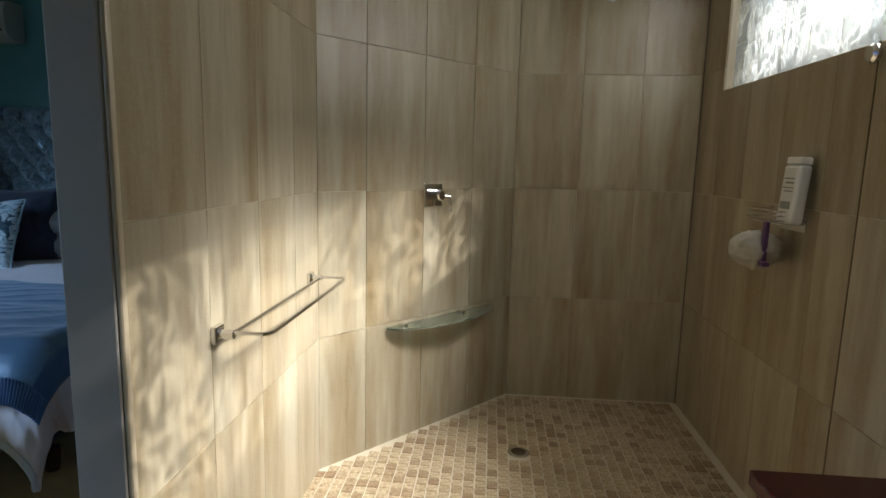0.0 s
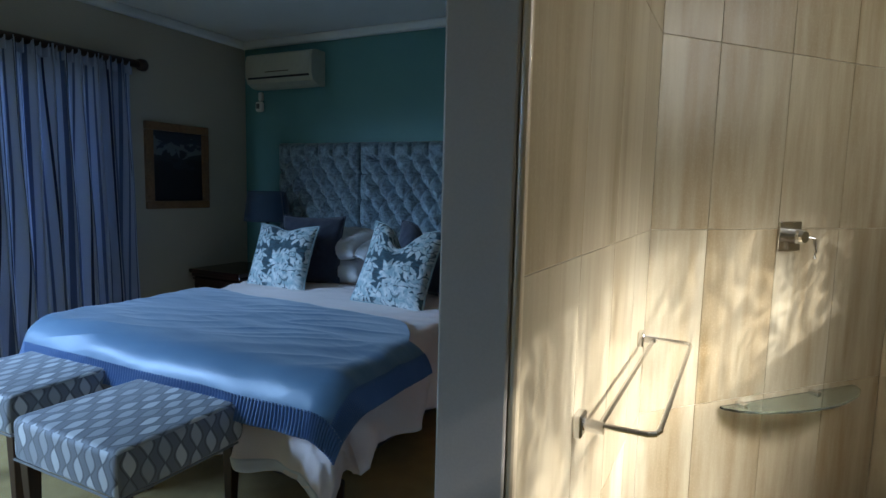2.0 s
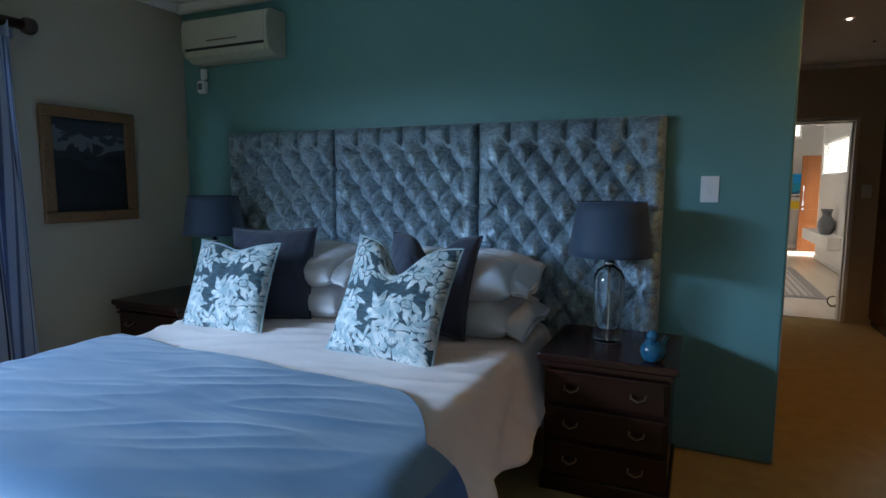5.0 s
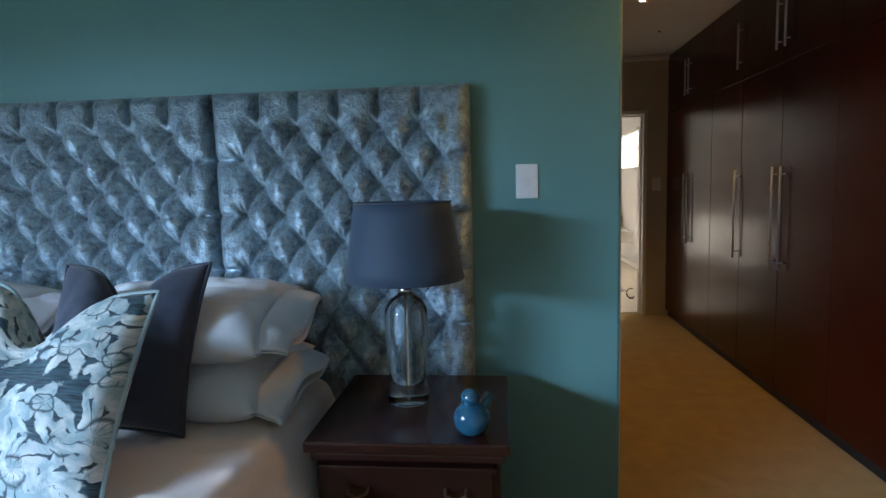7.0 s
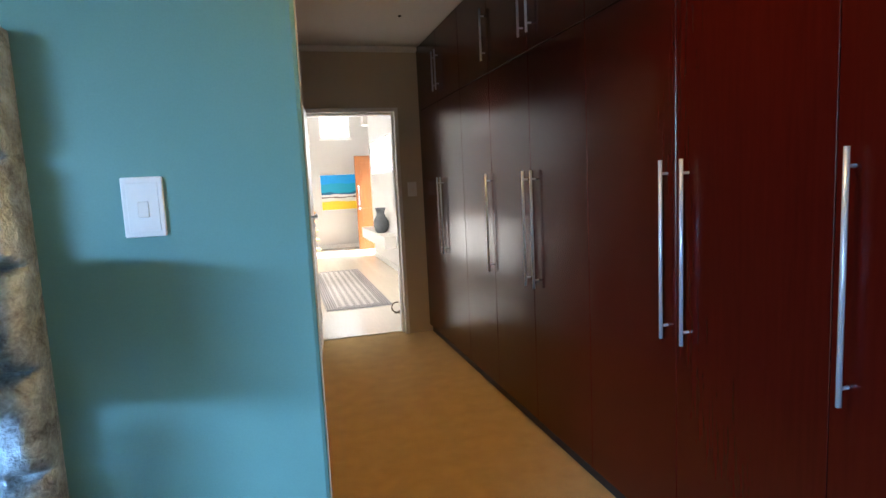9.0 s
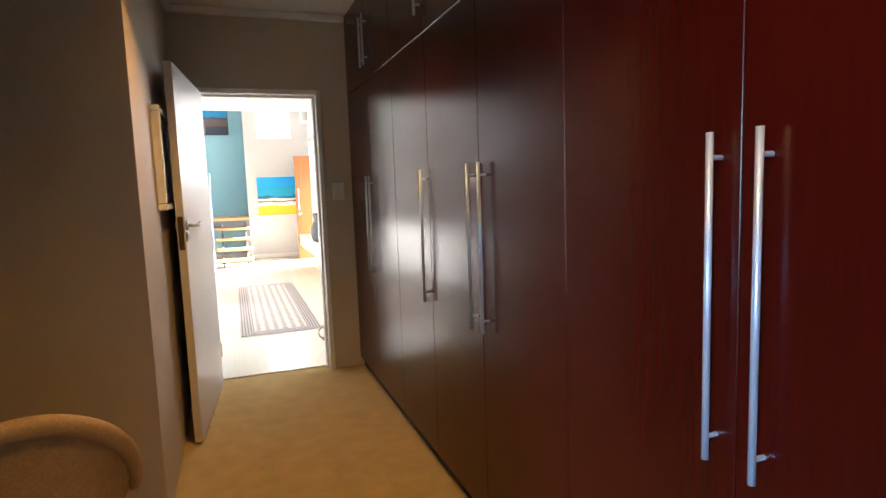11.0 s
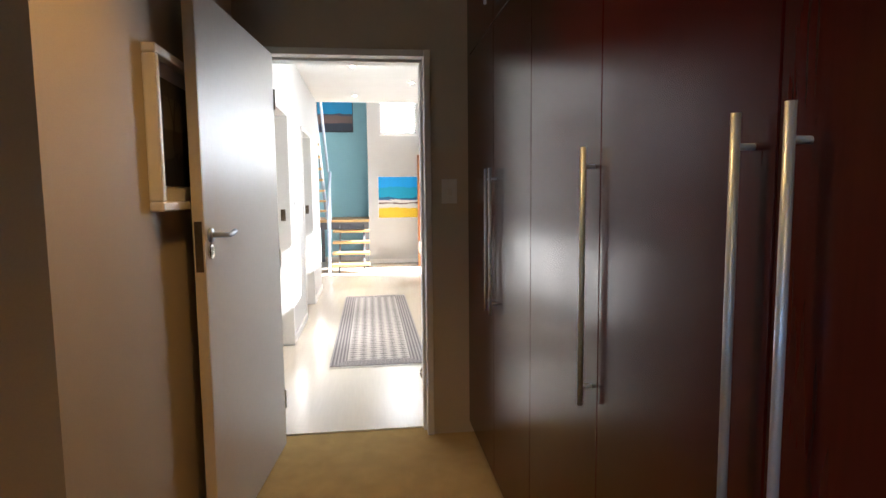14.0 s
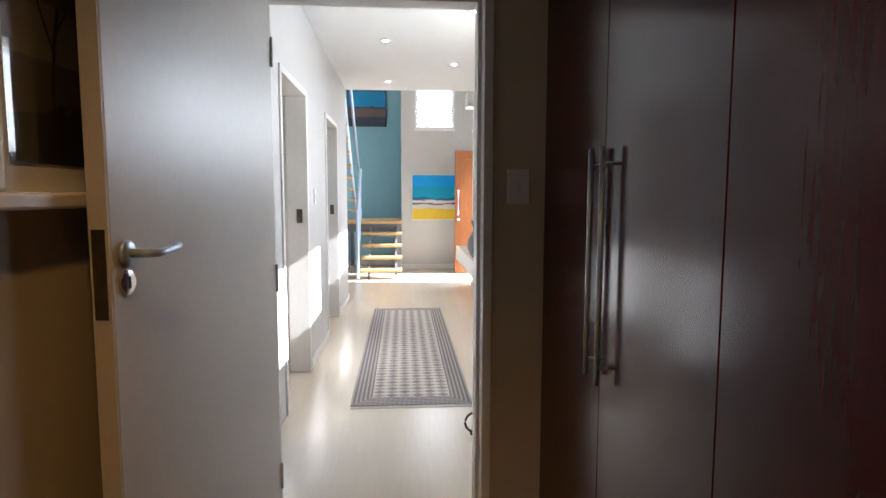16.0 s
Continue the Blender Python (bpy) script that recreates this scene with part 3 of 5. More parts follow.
# ---- structure ----
CEIL, FAR_CEIL, BED_CEIL = 2.585, 3.7, 2.66
structure("floor", [(-4.56, -1.3, -0.12, 1.5, 9.0, -0.004)], CARPET, "beige wall-to-wall carpet")
structure("floor_hall", [(-2.6, 9.004, -0.12, 3.2, 17.8, -0.003)], PALEWOOD, "pale wood laminate floor")
structure("ceiling", [(-4.56, -1.3, BED_CEIL, -0.5, 5.38, BED_CEIL + 0.1), (-0.5, -1.3, CEIL, 1.5, 9.03, CEIL + 0.12), (-2.3, 5.38, CEIL, -0.5, 9.03, CEIL + 0.12)], CEIL_PAINT, "smooth white painted ceiling")
structure("ceiling_hall", [(-2.6, 9.034, CEIL, 1.35, 13.98, CEIL + 0.25)], CEIL_PAINT, "white hall ceiling")
structure("ceiling_high", [(-2.6, 13.98, FAR_CEIL, 3.2, 17.8, FAR_CEIL + 0.1)], CEIL_PAINT)
WX, WY0, WY1, WT = -4.36, -1.1, 3.72, 2.12
structure("wall_west", [(-4.56, -1.3, 0, WX, WY0, BED_CEIL), (-4.56, WY1, 0, WX, 5.38, BED_CEIL), (-4.56, WY0, WT, WX, WY1, BED_CEIL)], BEIGE_PAINT, "warm grey painted bedroom wall")
structure("wall_north", [(WX, 5.14, 0, -0.475, 5.38, BED_CEIL)], TEAL_PAINT, "teal painted feature wall", bevel=0.012)
structure("wall_north_end", [(-0.4765, 5.148, 0, -0.4725, 5.372, BED_CEIL)], BEIGE_PAINT)
structure("wall_south", [(-4.56, -1.42, 0, 1.5, -1.3, BED_CEIL)], BEIGE_PAINT)
structure("wall_bath_side", [(-0.576, -1.3, 0, -0.476, 0.05, CEIL)], BEIGE_PAINT)
structure("wall_alcove_west", [(-2.3, 5.38, 0, -2.2, 7.25, CEIL)], BEIGE_PAINT)
structure("wall_alcove_north", [(-2.2, 7.103, 0, -0.451, 7.25, CEIL), (-0.60, 7.25, 0, -0.451, 8.88, CEIL)], BEIGE_PAINT, "beige painted passage wall")
DX0, DX1, DH = -0.30, 0.50, 2.03
structure("wall_door", [(-0.60, 8.88, 0, DX0, 9.03, CEIL), (DX1, 8.88, 0, 1.45, 9.03, CEIL), (DX0, 8.88, DH, DX1, 9.03, CEIL)], BEIGE_PAINT, "beige painted wall round the door")
structure("wall_cupboard_back", [(1.34, 4.245, 0, 1.45, 8.88, CEIL)], BEIGE_PAINT)
structure("wall_shower_back", [(0.30, 3.907, 0, 1.5, 4.243, CEIL)], GREY_PAINT)
structure("cornice", [(WX, 5.075, BED_CEIL - 0.07, -0.475, 5.14, BED_CEIL), (WX, -1.3, BED_CEIL - 0.07, WX + 0.065, 5.075, BED_CEIL)], CEIL_PAINT, "white plaster cornice", bevel=0.02)
structure("cornice_passage", [(-0.451, 8.83, CEIL - 0.05, 0.727, 8.88, CEIL), (-0.451, 7.11, CEIL - 0.05, -0.401, 8.83, CEIL)], CEIL_PAINT, "", bevel=0.015)
for nm, x0, x1 in (("left", DX0 - 0.032, DX0 + 0.004), ("right", DX1 - 0.004, DX1 + 0.032)):
    structure("trim_door_" + nm, [(x0, 8.868, 0, x1, 9.042, DH + 0.032)], ENAMEL, "", bevel=0.004)
structure("trim_door_head", [(DX0 + 0.004, 8.868, DH - 0.004, DX1 - 0.004, 9.042, DH + 0.032)], ENAMEL, "", bevel=0.004)
structure("trim_door_stop", [(DX1 - 0.018, 8.94, 0, DX1 - 0.004, 9.03, DH - 0.004), (DX0 + 0.004, 8.94, DH - 0.018, DX1 - 0.018, 9.03, DH - 0.004)], ENAMEL)
structure("trim_threshold", [(DX0 + 0.004, 8.985, -0.004, DX1 - 0.004, 9.03, 0.004)], PALEWOOD)

# hall shell
HX = -0.49
doors_y = [(9.10, 9.78), (10.12, 10.95), (12.03, 12.87)]
left_boxes, prev = [], 9.03
for a, b in doors_y:
    left_boxes += [(HX - 0.13, prev, 0, HX, a, CEIL), (HX - 0.13, a, 2.0, HX, b, CEIL)]
    prev = b
left_boxes.append((HX - 0.13, prev, 0, HX, 13.98, CEIL))
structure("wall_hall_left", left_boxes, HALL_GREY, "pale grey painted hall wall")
structure("wall_rooms_beyond", [(-2.6, 9.03, 0, -2.5, 17.8, FAR_CEIL), (-2.5, 9.9, 0, HX - 0.13, 9.96, CEIL), (-2.5, 11.4, 0, HX - 0.13, 11.46, CEIL), (-2.5, 13.92, 0, HX - 0.13, 13.98, CEIL)], WHITE_PAINT)
RX = 1.2
wins = [(9.7, 11.5, 1.55, 2.2), (12.0, 14.75, 1.58, 2.2)]
rb, prev = [], 9.03
for a, b, z0, z1 in wins:
    rb += [(RX, prev, 0, RX + 0.15, a, CEIL), (RX, a, 0, RX + 0.15, b, z0), (RX, a, z1, RX + 0.15, b, CEIL)]
    prev = b
rb.append((RX, prev, 0, RX + 0.15, 14.95, CEIL))
structure("wall_hall_right", rb, WHITE_PAINT, "white painted hall wall with long window")
structure("wall_hall_upper", [(RX, 13.98, CEIL, RX + 0.15, 14.95, FAR_CEIL), (-2.6, 13.86, CEIL + 0.25, 3.2, 13.98, FAR_CEIL + 0.1)], WHITE_PAINT)
EX = 1.92
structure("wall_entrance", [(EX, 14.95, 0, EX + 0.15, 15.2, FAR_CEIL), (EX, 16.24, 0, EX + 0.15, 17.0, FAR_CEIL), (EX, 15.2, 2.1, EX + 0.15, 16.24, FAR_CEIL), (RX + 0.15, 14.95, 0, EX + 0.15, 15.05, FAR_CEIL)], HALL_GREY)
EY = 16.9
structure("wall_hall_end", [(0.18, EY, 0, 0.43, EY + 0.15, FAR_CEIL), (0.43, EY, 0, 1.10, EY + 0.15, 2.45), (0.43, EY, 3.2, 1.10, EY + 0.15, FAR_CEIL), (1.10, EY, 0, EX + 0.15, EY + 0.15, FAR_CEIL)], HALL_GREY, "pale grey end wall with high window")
structure("wall_stair_blue", [(-2.6, 17.5, 0, 0.33, 17.62, FAR_CEIL)], SKYBLUE_PAINT, "sky blue painted stair wall")
# Unseen wall added to keep the sun off the blue stair wall.
structure("wall_stair_return", [(0.33, 17.052, 0, 0.43, 17.62, FAR_CEIL)], WHITE_PAINT)
structure("wall_beam", [(1.12, 14.95, 2.55, EX, 15.25, 2.75)], WHITE_PAINT)
structure("baseboard", [(HX, 11.0, 0, HX + 0.014, 11.98, 0.07), (HX, 12.92, 0, HX + 0.014, 13.98, 0.07), (0.18, EY - 0.014, 0, EX, EY, 0.08), (RX - 0.014, 9.05, 0, RX, 14.95, 0.08), (-2.5, 17.486, 0, 0.18, 17.5, 0.08)], ENAMEL, "white painted skirting board")
structure("ground", [(-60, -60, -0.35, 60, 60, -0.25)], plain("lawn", (0.05, 0.08, 0.03), (0.09, 0.13, 0.05), 0.9))


def jambs(name, a, b):
    structure(name, [(HX - 0.14, a - 0.035, 0, HX + 0.012, a + 0.006, 2.035), (HX - 0.14, b - 0.006, 0, HX + 0.012, b + 0.035, 2.035), (HX - 0.14, a + 0.006, 1.994, HX + 0.012, b - 0.006, 2.035)], ENAMEL, "white enamel steel door frame", bevel=0.004)


for i, (a, b) in enumerate(doors_y):
    jambs("trim_hall_door_%d" % (i + 1), a, b)
    strike = thing("strike_plate", (HX - 0.05, b - 0.008, 1.15), "steel strike plate in a white door frame", "strike plate", "door strikes")
    part("plate", box_bm(-0.02, -0.003, -0.05, 0.02, 0.0, 0.05, 0.001), BRONZE, strike)


# ---- shower walls of big tiles ----
ROWS_Z = [0.004, 0.07, 0.667, 1.264, 1.858, 2.455, 2.58]
tile_cache = {}


def tile_mesh(w, h):
    key = (round(w, 3), round(h, 3))
    if key not in tile_cache:
        bm = box_bm(-w / 2 + 0.0010, 0, -h / 2 + 0.0010, w / 2 - 0.0010, 0.009, h / 2 - 0.0010, 0.0008, 1)
        me = bpy.data.meshes.new("tile")
        bm.to_mesh(me)
        bm.free()
        me.materials.append(TILE)
        tile_cache[key] = me
    return tile_cache[key]


def tiled_wall(name, at, angle, length, joints, thick, hole=None, skip_back=False, label="beige stone-look tiled shower wall"):
    """A wall whose tiled face runs from at along its own x and looks along -y. hole: (x0, x1, z0, z1)."""
    base = [(0, 0.010, 0, length, thick, CEIL)]
    if hole:
        a, b, z0, z1 = hole
        base = [(0, 0.010, 0, a, thick, CEIL), (b, 0.010, 0, length, thick, CEIL), (a, 0.010, 0, b, thick, z0), (a, 0.010, z1, b, thick, CEIL)]
    wall = structure(name, base, [GREY_PAINT if not hole else GROUT], label)
    wall.matrix_world = pose(at[0], at[1], 0, 0, 0, angle)
    part("grout", box_bm(0, 0.0035, 0.002, length, 0.0098, CEIL - 0.002) if not hole else box_bm(0, 0.0035, 0.002, length, 0.0098, hole[2]), GROUT, wall)
    for x0, x1 in zip(joints, joints[1:]):
        for z0, z1 in zip(ROWS_Z, ROWS_Z[1:]):
            spans = [(z0, z1)]
            if hole and x0 >= hole[0] - 0.01 and x1 <= hole[1] + 0.01:
                spans = [(z0, min(z1, hole[2])), (max(z0, hole[3]), z1)]
            for a, b in spans:
                if b - a < 0.02:
                    continue
                t = new("tile", tile_mesh(x1 - x0, b - a))
                t.parent = wall
                t.location = ((x0 + x1) / 2, 0, (a + b) / 2)
    return wall


SX, SY = -0.447, 2.975      # inner corner of the rail wall and the slanted wall
XD, YC, SHOWER_Z = 1.297, 3.893, 0.095
A_ANG, A_LEN = math.degrees(math.atan2(SY - 1.790, SX + 0.469)), math.hypot(SY - 1.790, SX + 0.469)
B_ANG, B_LEN = 48.85, 1.22
wall_a = tiled_wall("wall_shower_rail", (-0.469, 1.790), A_ANG, A_LEN, [0, 0.328, 0.632, 0.934, A_LEN], 0.107)
wall_b = tiled_wall("wall_shower_mixer", (SX, SY), B_ANG, B_LEN, [0, 0.238, 0.565, 0.887, B_LEN], 0.107)
wall_c = tiled_wall("wall_shower_end", (0.356, YC), 0, XD - 0.356, [0, 0.335, 0.64, XD - 0.356], 0.012)
WIN = (0.263, 2.463, 1.755, 2.555)
wall_d = tiled_wall("wall_shower_window", (XD, YC), -90, 5.19, [0, 0.263, 0.565, 0.867, 1.169, 1.366, 1.668, 1.97, 2.27, 2.463, 2.77, 3.07, 3.37, 3.67, 3.97, 4.27, 4.57, 4.87, 5.19], 0.12, WIN)
structure("trim_partition_end", [(-0.576, 1.772, 0, -0.472, 1.790, CEIL)], GREY_PAINT, "grey painted end of the partition wall", bevel=0.004)
structure("trim_tile_edge", [(-0.472, 1.774, 0, -0.459, 1.791, CEIL)], plain("cream_tile_trim", (0.50, 0.43, 0.31), (0.58, 0.50, 0.37), 0.3), "cream bullnose tile trim", bevel=0.005)
structure("trim_window_joint", [(XD - 0.0015, 2.525, 0.0, XD + 0.0015, 2.530, 1.755)], BRONZE, "dark joint in the tiled wall")



def corner_post(name, a_ang, b_ang, t, mat, label):
    """Fills the outer corner between two walls of thickness t that meet at SX, SY."""
    na, nb = Vector((-math.sin(radians(a_ang)), math.cos(radians(a_ang)))), Vector((-math.sin(radians(b_ang)), math.cos(radians(b_ang))))
    mid = (na + nb) * (t / (1 + na.dot(nb)))
    bm = bmesh.new()
    plan = [Vector((0, 0)), nb * t, mid, na * t]
    rings = [[bm.verts.new((SX + p.x, SY + p.y, z)) for p in plan] for z in (0.0, CEIL)]
    bm.faces.new(rings[0][::-1]), bm.faces.new(rings[1])
    for k in range(4):
        bm.faces.new((rings[0][k], rings[0][(k + 1) % 4], rings[1][(k + 1) % 4], rings[1][k]))
    bmesh.ops.recalc_face_normals(bm, faces=bm.faces)
    return tagged(part(name, bm, mat), label, kind="structure")


corner_post("wall_shower_corner", A_ANG, B_ANG, 0.107, GREY_PAINT, "grey painted outer corner of the shower wall")

# Brown strip added over the corner to darken the line of lit grout.
structure("trim_corner_sealant", [(XD - 0.009, YC - 0.009, 0.002, XD - 0.0015, YC - 0.0015, CEIL - 0.002)], plain("brown_corner_strip", (0.13, 0.10, 0.065), (0.17, 0.135, 0.09), 0.5), "brown strip added over the tiled corner", bevel=0.004)

# glass block window
GX, GY, GZ = XD + 0.041, 1.43, 1.755
blocks = structure("window_1", [(GX - 0.015, GY, GZ, GX + 0.055, GY + 0.0025, GZ + 0.8), (GX - 0.015, GY + 2.197, GZ, GX + 0.055, GY + 2.2, GZ + 0.8)], GROUT, "window of wavy glass blocks")
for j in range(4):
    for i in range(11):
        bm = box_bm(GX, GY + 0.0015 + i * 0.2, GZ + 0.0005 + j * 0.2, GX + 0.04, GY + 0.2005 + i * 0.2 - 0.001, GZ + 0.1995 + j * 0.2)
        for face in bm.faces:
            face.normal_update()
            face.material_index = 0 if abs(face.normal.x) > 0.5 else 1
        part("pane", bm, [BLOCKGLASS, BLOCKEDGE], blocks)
bm = bmesh.new()
for i in range(12):
    box_bm(GX + 0.0185, GY - 0.001 + i * 0.2, GZ, GX + 0.0215, GY + 0.001 + i * 0.2, GZ + 0.8, bm=bm)
for j in range(5):
    box_bm(GX + 0.0187, GY + 0.003, GZ - 0.001 + j * 0.2, GX + 0.0213, GY + 2.197, GZ + 0.001 + j * 0.2, bm=bm)
part("mortar", bm, GROUT, blocks)

# ---- shower fittings ----
rail = thing("towel_rail", (-0.4625, 2.132, 0.945), "chrome double towel rail on the tiled wall", "towel rail", rz=A_ANG - 90)
for yy in (0.0, 0.725):
    part("mount", box_bm(0.0, yy - 0.022, -0.022, 0.018, yy + 0.022, 0.022, 0.004), CHROME, rail)
    part("post", lathe_bm([(0.012, 0), (0.012, 0.04)], 12), CHROME, rail).matrix_local = pose(0.014, yy, 0, 0, 90, 0)
part("inner_bar", tube_bm([(0.045, 0.0, 0), (0.045, 0.725, 0)], 0.0055), CHROME, rail)
part("outer_bar", tube_bm([(0.04, 0, 0.004), (0.13, 0.004, 0.004), (0.142, 0.012, 0.004), (0.147, 0.03, 0.004), (0.147, 0.695, 0.004), (0.142, 0.713, 0.004), (0.13, 0.721, 0.004), (0.04, 0.725, 0.004)], 0.0055), CHROME, rail)


def on_b(s, z, out=0.0):
    """A place on the slanted shower wall."""
    c, q = math.cos(radians(B_ANG)), math.sin(radians(B_ANG))
    return (SX + s * c + out * q, SY + s * q - out * c, z)


mix = thing("shower_mixer", on_b(0.62, 1.239), "square chrome shower mixer with lever", "shower mixer", rz=B_ANG)
part("plate", box_bm(-0.055, -0.008, -0.052, 0.055, 0.0, 0.052, 0.003), CHROME, mix)
part("barrel", lathe_bm([(0.026, 0), (0.026, 0.04), (0.02, 0.05)], 16), CHROME, mix).matrix_local = pose(0.01, -0.006, 0, 90, 0, 0)
part("lever", tube_bm([(0.01, -0.045, 0.0), (0.05, -0.06, -0.005), (0.055, -0.064, -0.05), (0.055, -0.064, -0.075)], 0.006), CHROME, mix)
shelf = thing("glass_shelf", on_b(0.70, 0.645), "curved frosted green glass shower shelf", "shelf", rz=B_ANG)
bm = bmesh.new()
outline = [(-0.35 + 0.70 * i / 24, -0.02 - 0.115 * math.sin(math.pi * i / 24) ** 0.6) for i in range(25)] + [(0.35, -0.004), (-0.35, -0.004)]
lo = [bm.verts.new((x, y, -0.004)) for x, y in outline]
hi = [bm.verts.new((x, y, 0.004)) for x, y in outline]
bm.faces.new(lo), bm.faces.new(hi[::-1])
for i in range(len(lo)):
    j = (i + 1) % len(lo)
    bm.faces.new((lo[j], lo[i], hi[i], hi[j]))
bmesh.ops.recalc_face_normals(bm, faces=bm.faces)
part("glass_plate", bm, GREEN_GLASS, shelf)
for s in (-0.265, 0.11):
    part("bracket", box_bm(s - 0.012, -0.04, -0.012, s + 0.012, 0, 0.014, 0.004), CHROME, shelf)
drain = thing("floor_drain", (0.399, 3.218, SHOWER_Z + 0.004), "round chrome shower floor drain", "drain")
part("rim", lathe_bm([(0.05, 0), (0.05, 0.003), (0.042, 0.005)], 24), CHROME, drain)
part("grate", lathe_bm([(0.034, 0.004), (0.034, 0.0058)], 20), BRONZE, drain)
arm = thing("rain_shower", (0.81, YC, 2.24), "chrome shower head on the tiled wall", "shower")
part("flange", lathe_bm([(0.03, 0), (0.028, 0.01)], 16), CHROME, arm).matrix_local = pose(0, 0, 0, 90, 0, 0)
part("pipe", tube_bm([(0, 0, 0), (0, -0.1, 0.02), (0, -0.24, 0.02), (0, -0.27, -0.02)], 0.01), CHROME, arm)
part("rose", lathe_bm([(0.02, 0), (0.06, -0.03), (0.06, -0.04)], 20), CHROME, arm).matrix_local = pose(0, -0.27, -0.02)
basket = thing("soap_basket", (XD, 2.896, 1.213), "chrome wire soap basket on the tiled wall", "soap basket")
part("back_plate", box_bm(-0.006, -0.11, -0.03, 0, 0.11, 0.02, 0.002), CHROME, basket)
for k in range(6):
    part("wire", tube_bm([(-0.004, -0.12 + k * 0.004, 0.04 - k * 0.015), (-0.10, -0.11, 0.04 - k * 0.015), (-0.11, -0.1, 0.04 - k * 0.015), (-0.11, 0.1, 0.04 - k * 0.015), (-0.1, 0.11, 0.04 - k * 0.015), (-0.004, 0.12, 0.04 - k * 0.015)], 0.0032, 6), CHROME, basket) if k < 3 else None
for k in range(7):
    part("base_wire", tube_bm([(-0.006, -0.105 + k * 0.035, -0.004), (-0.108, -0.105 + k * 0.035, -0.004)], 0.002, 6), CHROME, basket)
bottle = thing("shampoo_bottle", (1.242, 2.80, 1.212), "white flat shampoo bottle with grey printed label", "bottle", ry=4)
part("body", box_bm(-0.022, -0.05, 0, 0.022, 0.05, 0.2, 0.012, 3), PLASTIC, bottle)
part("cap", box_bm(-0.02, -0.046, 0.2, 0.02, 0.046, 0.225, 0.005), PLASTIC, bottle)
GREYINK = plain("grey_ink", (0.25, 0.27, 0.26), (0.32, 0.34, 0.33), 0.5)
for k, (a, b) in enumerate(((0.15, 0.155), (0.135, 0.142), (0.12, 0.124), (0.108, 0.112), (0.05, 0.075))):
    part("label_print", box_bm(-0.0232, -0.032, a, -0.0222, 0.032 - 0.01 * (k % 2), b), GREYINK, bottle)
sponge = thing("bath_sponge", (1.195, 2.91, 1.105), "white net bath sponge hanging from the basket", "sponge")
bm = bmesh.new()
bmesh.ops.create_icosphere(bm, subdivisions=4, radius=0.085)
for v in bm.verts:
    v.co *= 1 + 0.16 * noise.noise(v.co * 34) + 0.1 * noise.noise(v.co * 80)
    v.co.z *= 0.8
part("net", bm, SOAPWHITE, sponge, smooth=True)
part("cord", tube_bm([(0, 0, 0.05), (0.01, -0.05, 0.10), (0.0, -0.08, 0.13)], 0.003), SOAPWHITE, sponge)
razor = thing("razor", (1.188, 2.835, 1.185), "purple plastic razor hanging from the basket", "razor")
part("handle", box_bm(-0.008, -0.012, -0.11, 0.008, 0.012, 0.03, 0.004), PURPLE, razor)
part("blade_head", box_bm(-0.012, -0.028, -0.125, 0.012, 0.028, -0.11, 0.003), PURPLE, razor)
knob = thing("robe_hook", (XD, 2.54, 1.724), "round chrome robe hook on the tiled wall", "hook")
part("disc", lathe_bm([(0.028, 0), (0.028, 0.012), (0.02, 0.02)], 20), CHROME, knob).matrix_local = pose(0, 0, 0, 0, -90, 0)
stool = thing("bath_stool", (1.085, 1.92, 0), "maroon lacquered wooden bathroom stool", "stool")
part("top", box_bm(-0.189, -0.233, 0.612, 0.186, 0.24, 0.654, 0.006), MAROON, stool)
for x, y in ((-0.158, -0.196), (-0.158, 0.196), (0.158, -0.196), (0.158, 0.196)):
    part("leg", box_bm(x - 0.018, y - 0.018, -0.004, x + 0.018, y + 0.018, 0.613, 0.003), MAROON, stool)
part("apron", box_bm(-0.14, -0.186, 0.53, 0.14, 0.186, 0.613, 0.003), MAROON, stool)

# ---- bedroom ----
HB_X, HB_TOP, HB_Y = [-3.88, -3.005, -2.03, -1.035], 1.735, 5.14


def smooth_step(k):
    k = max(0.0, min(1.0, k))
    return k * k * (3 - 2 * k)


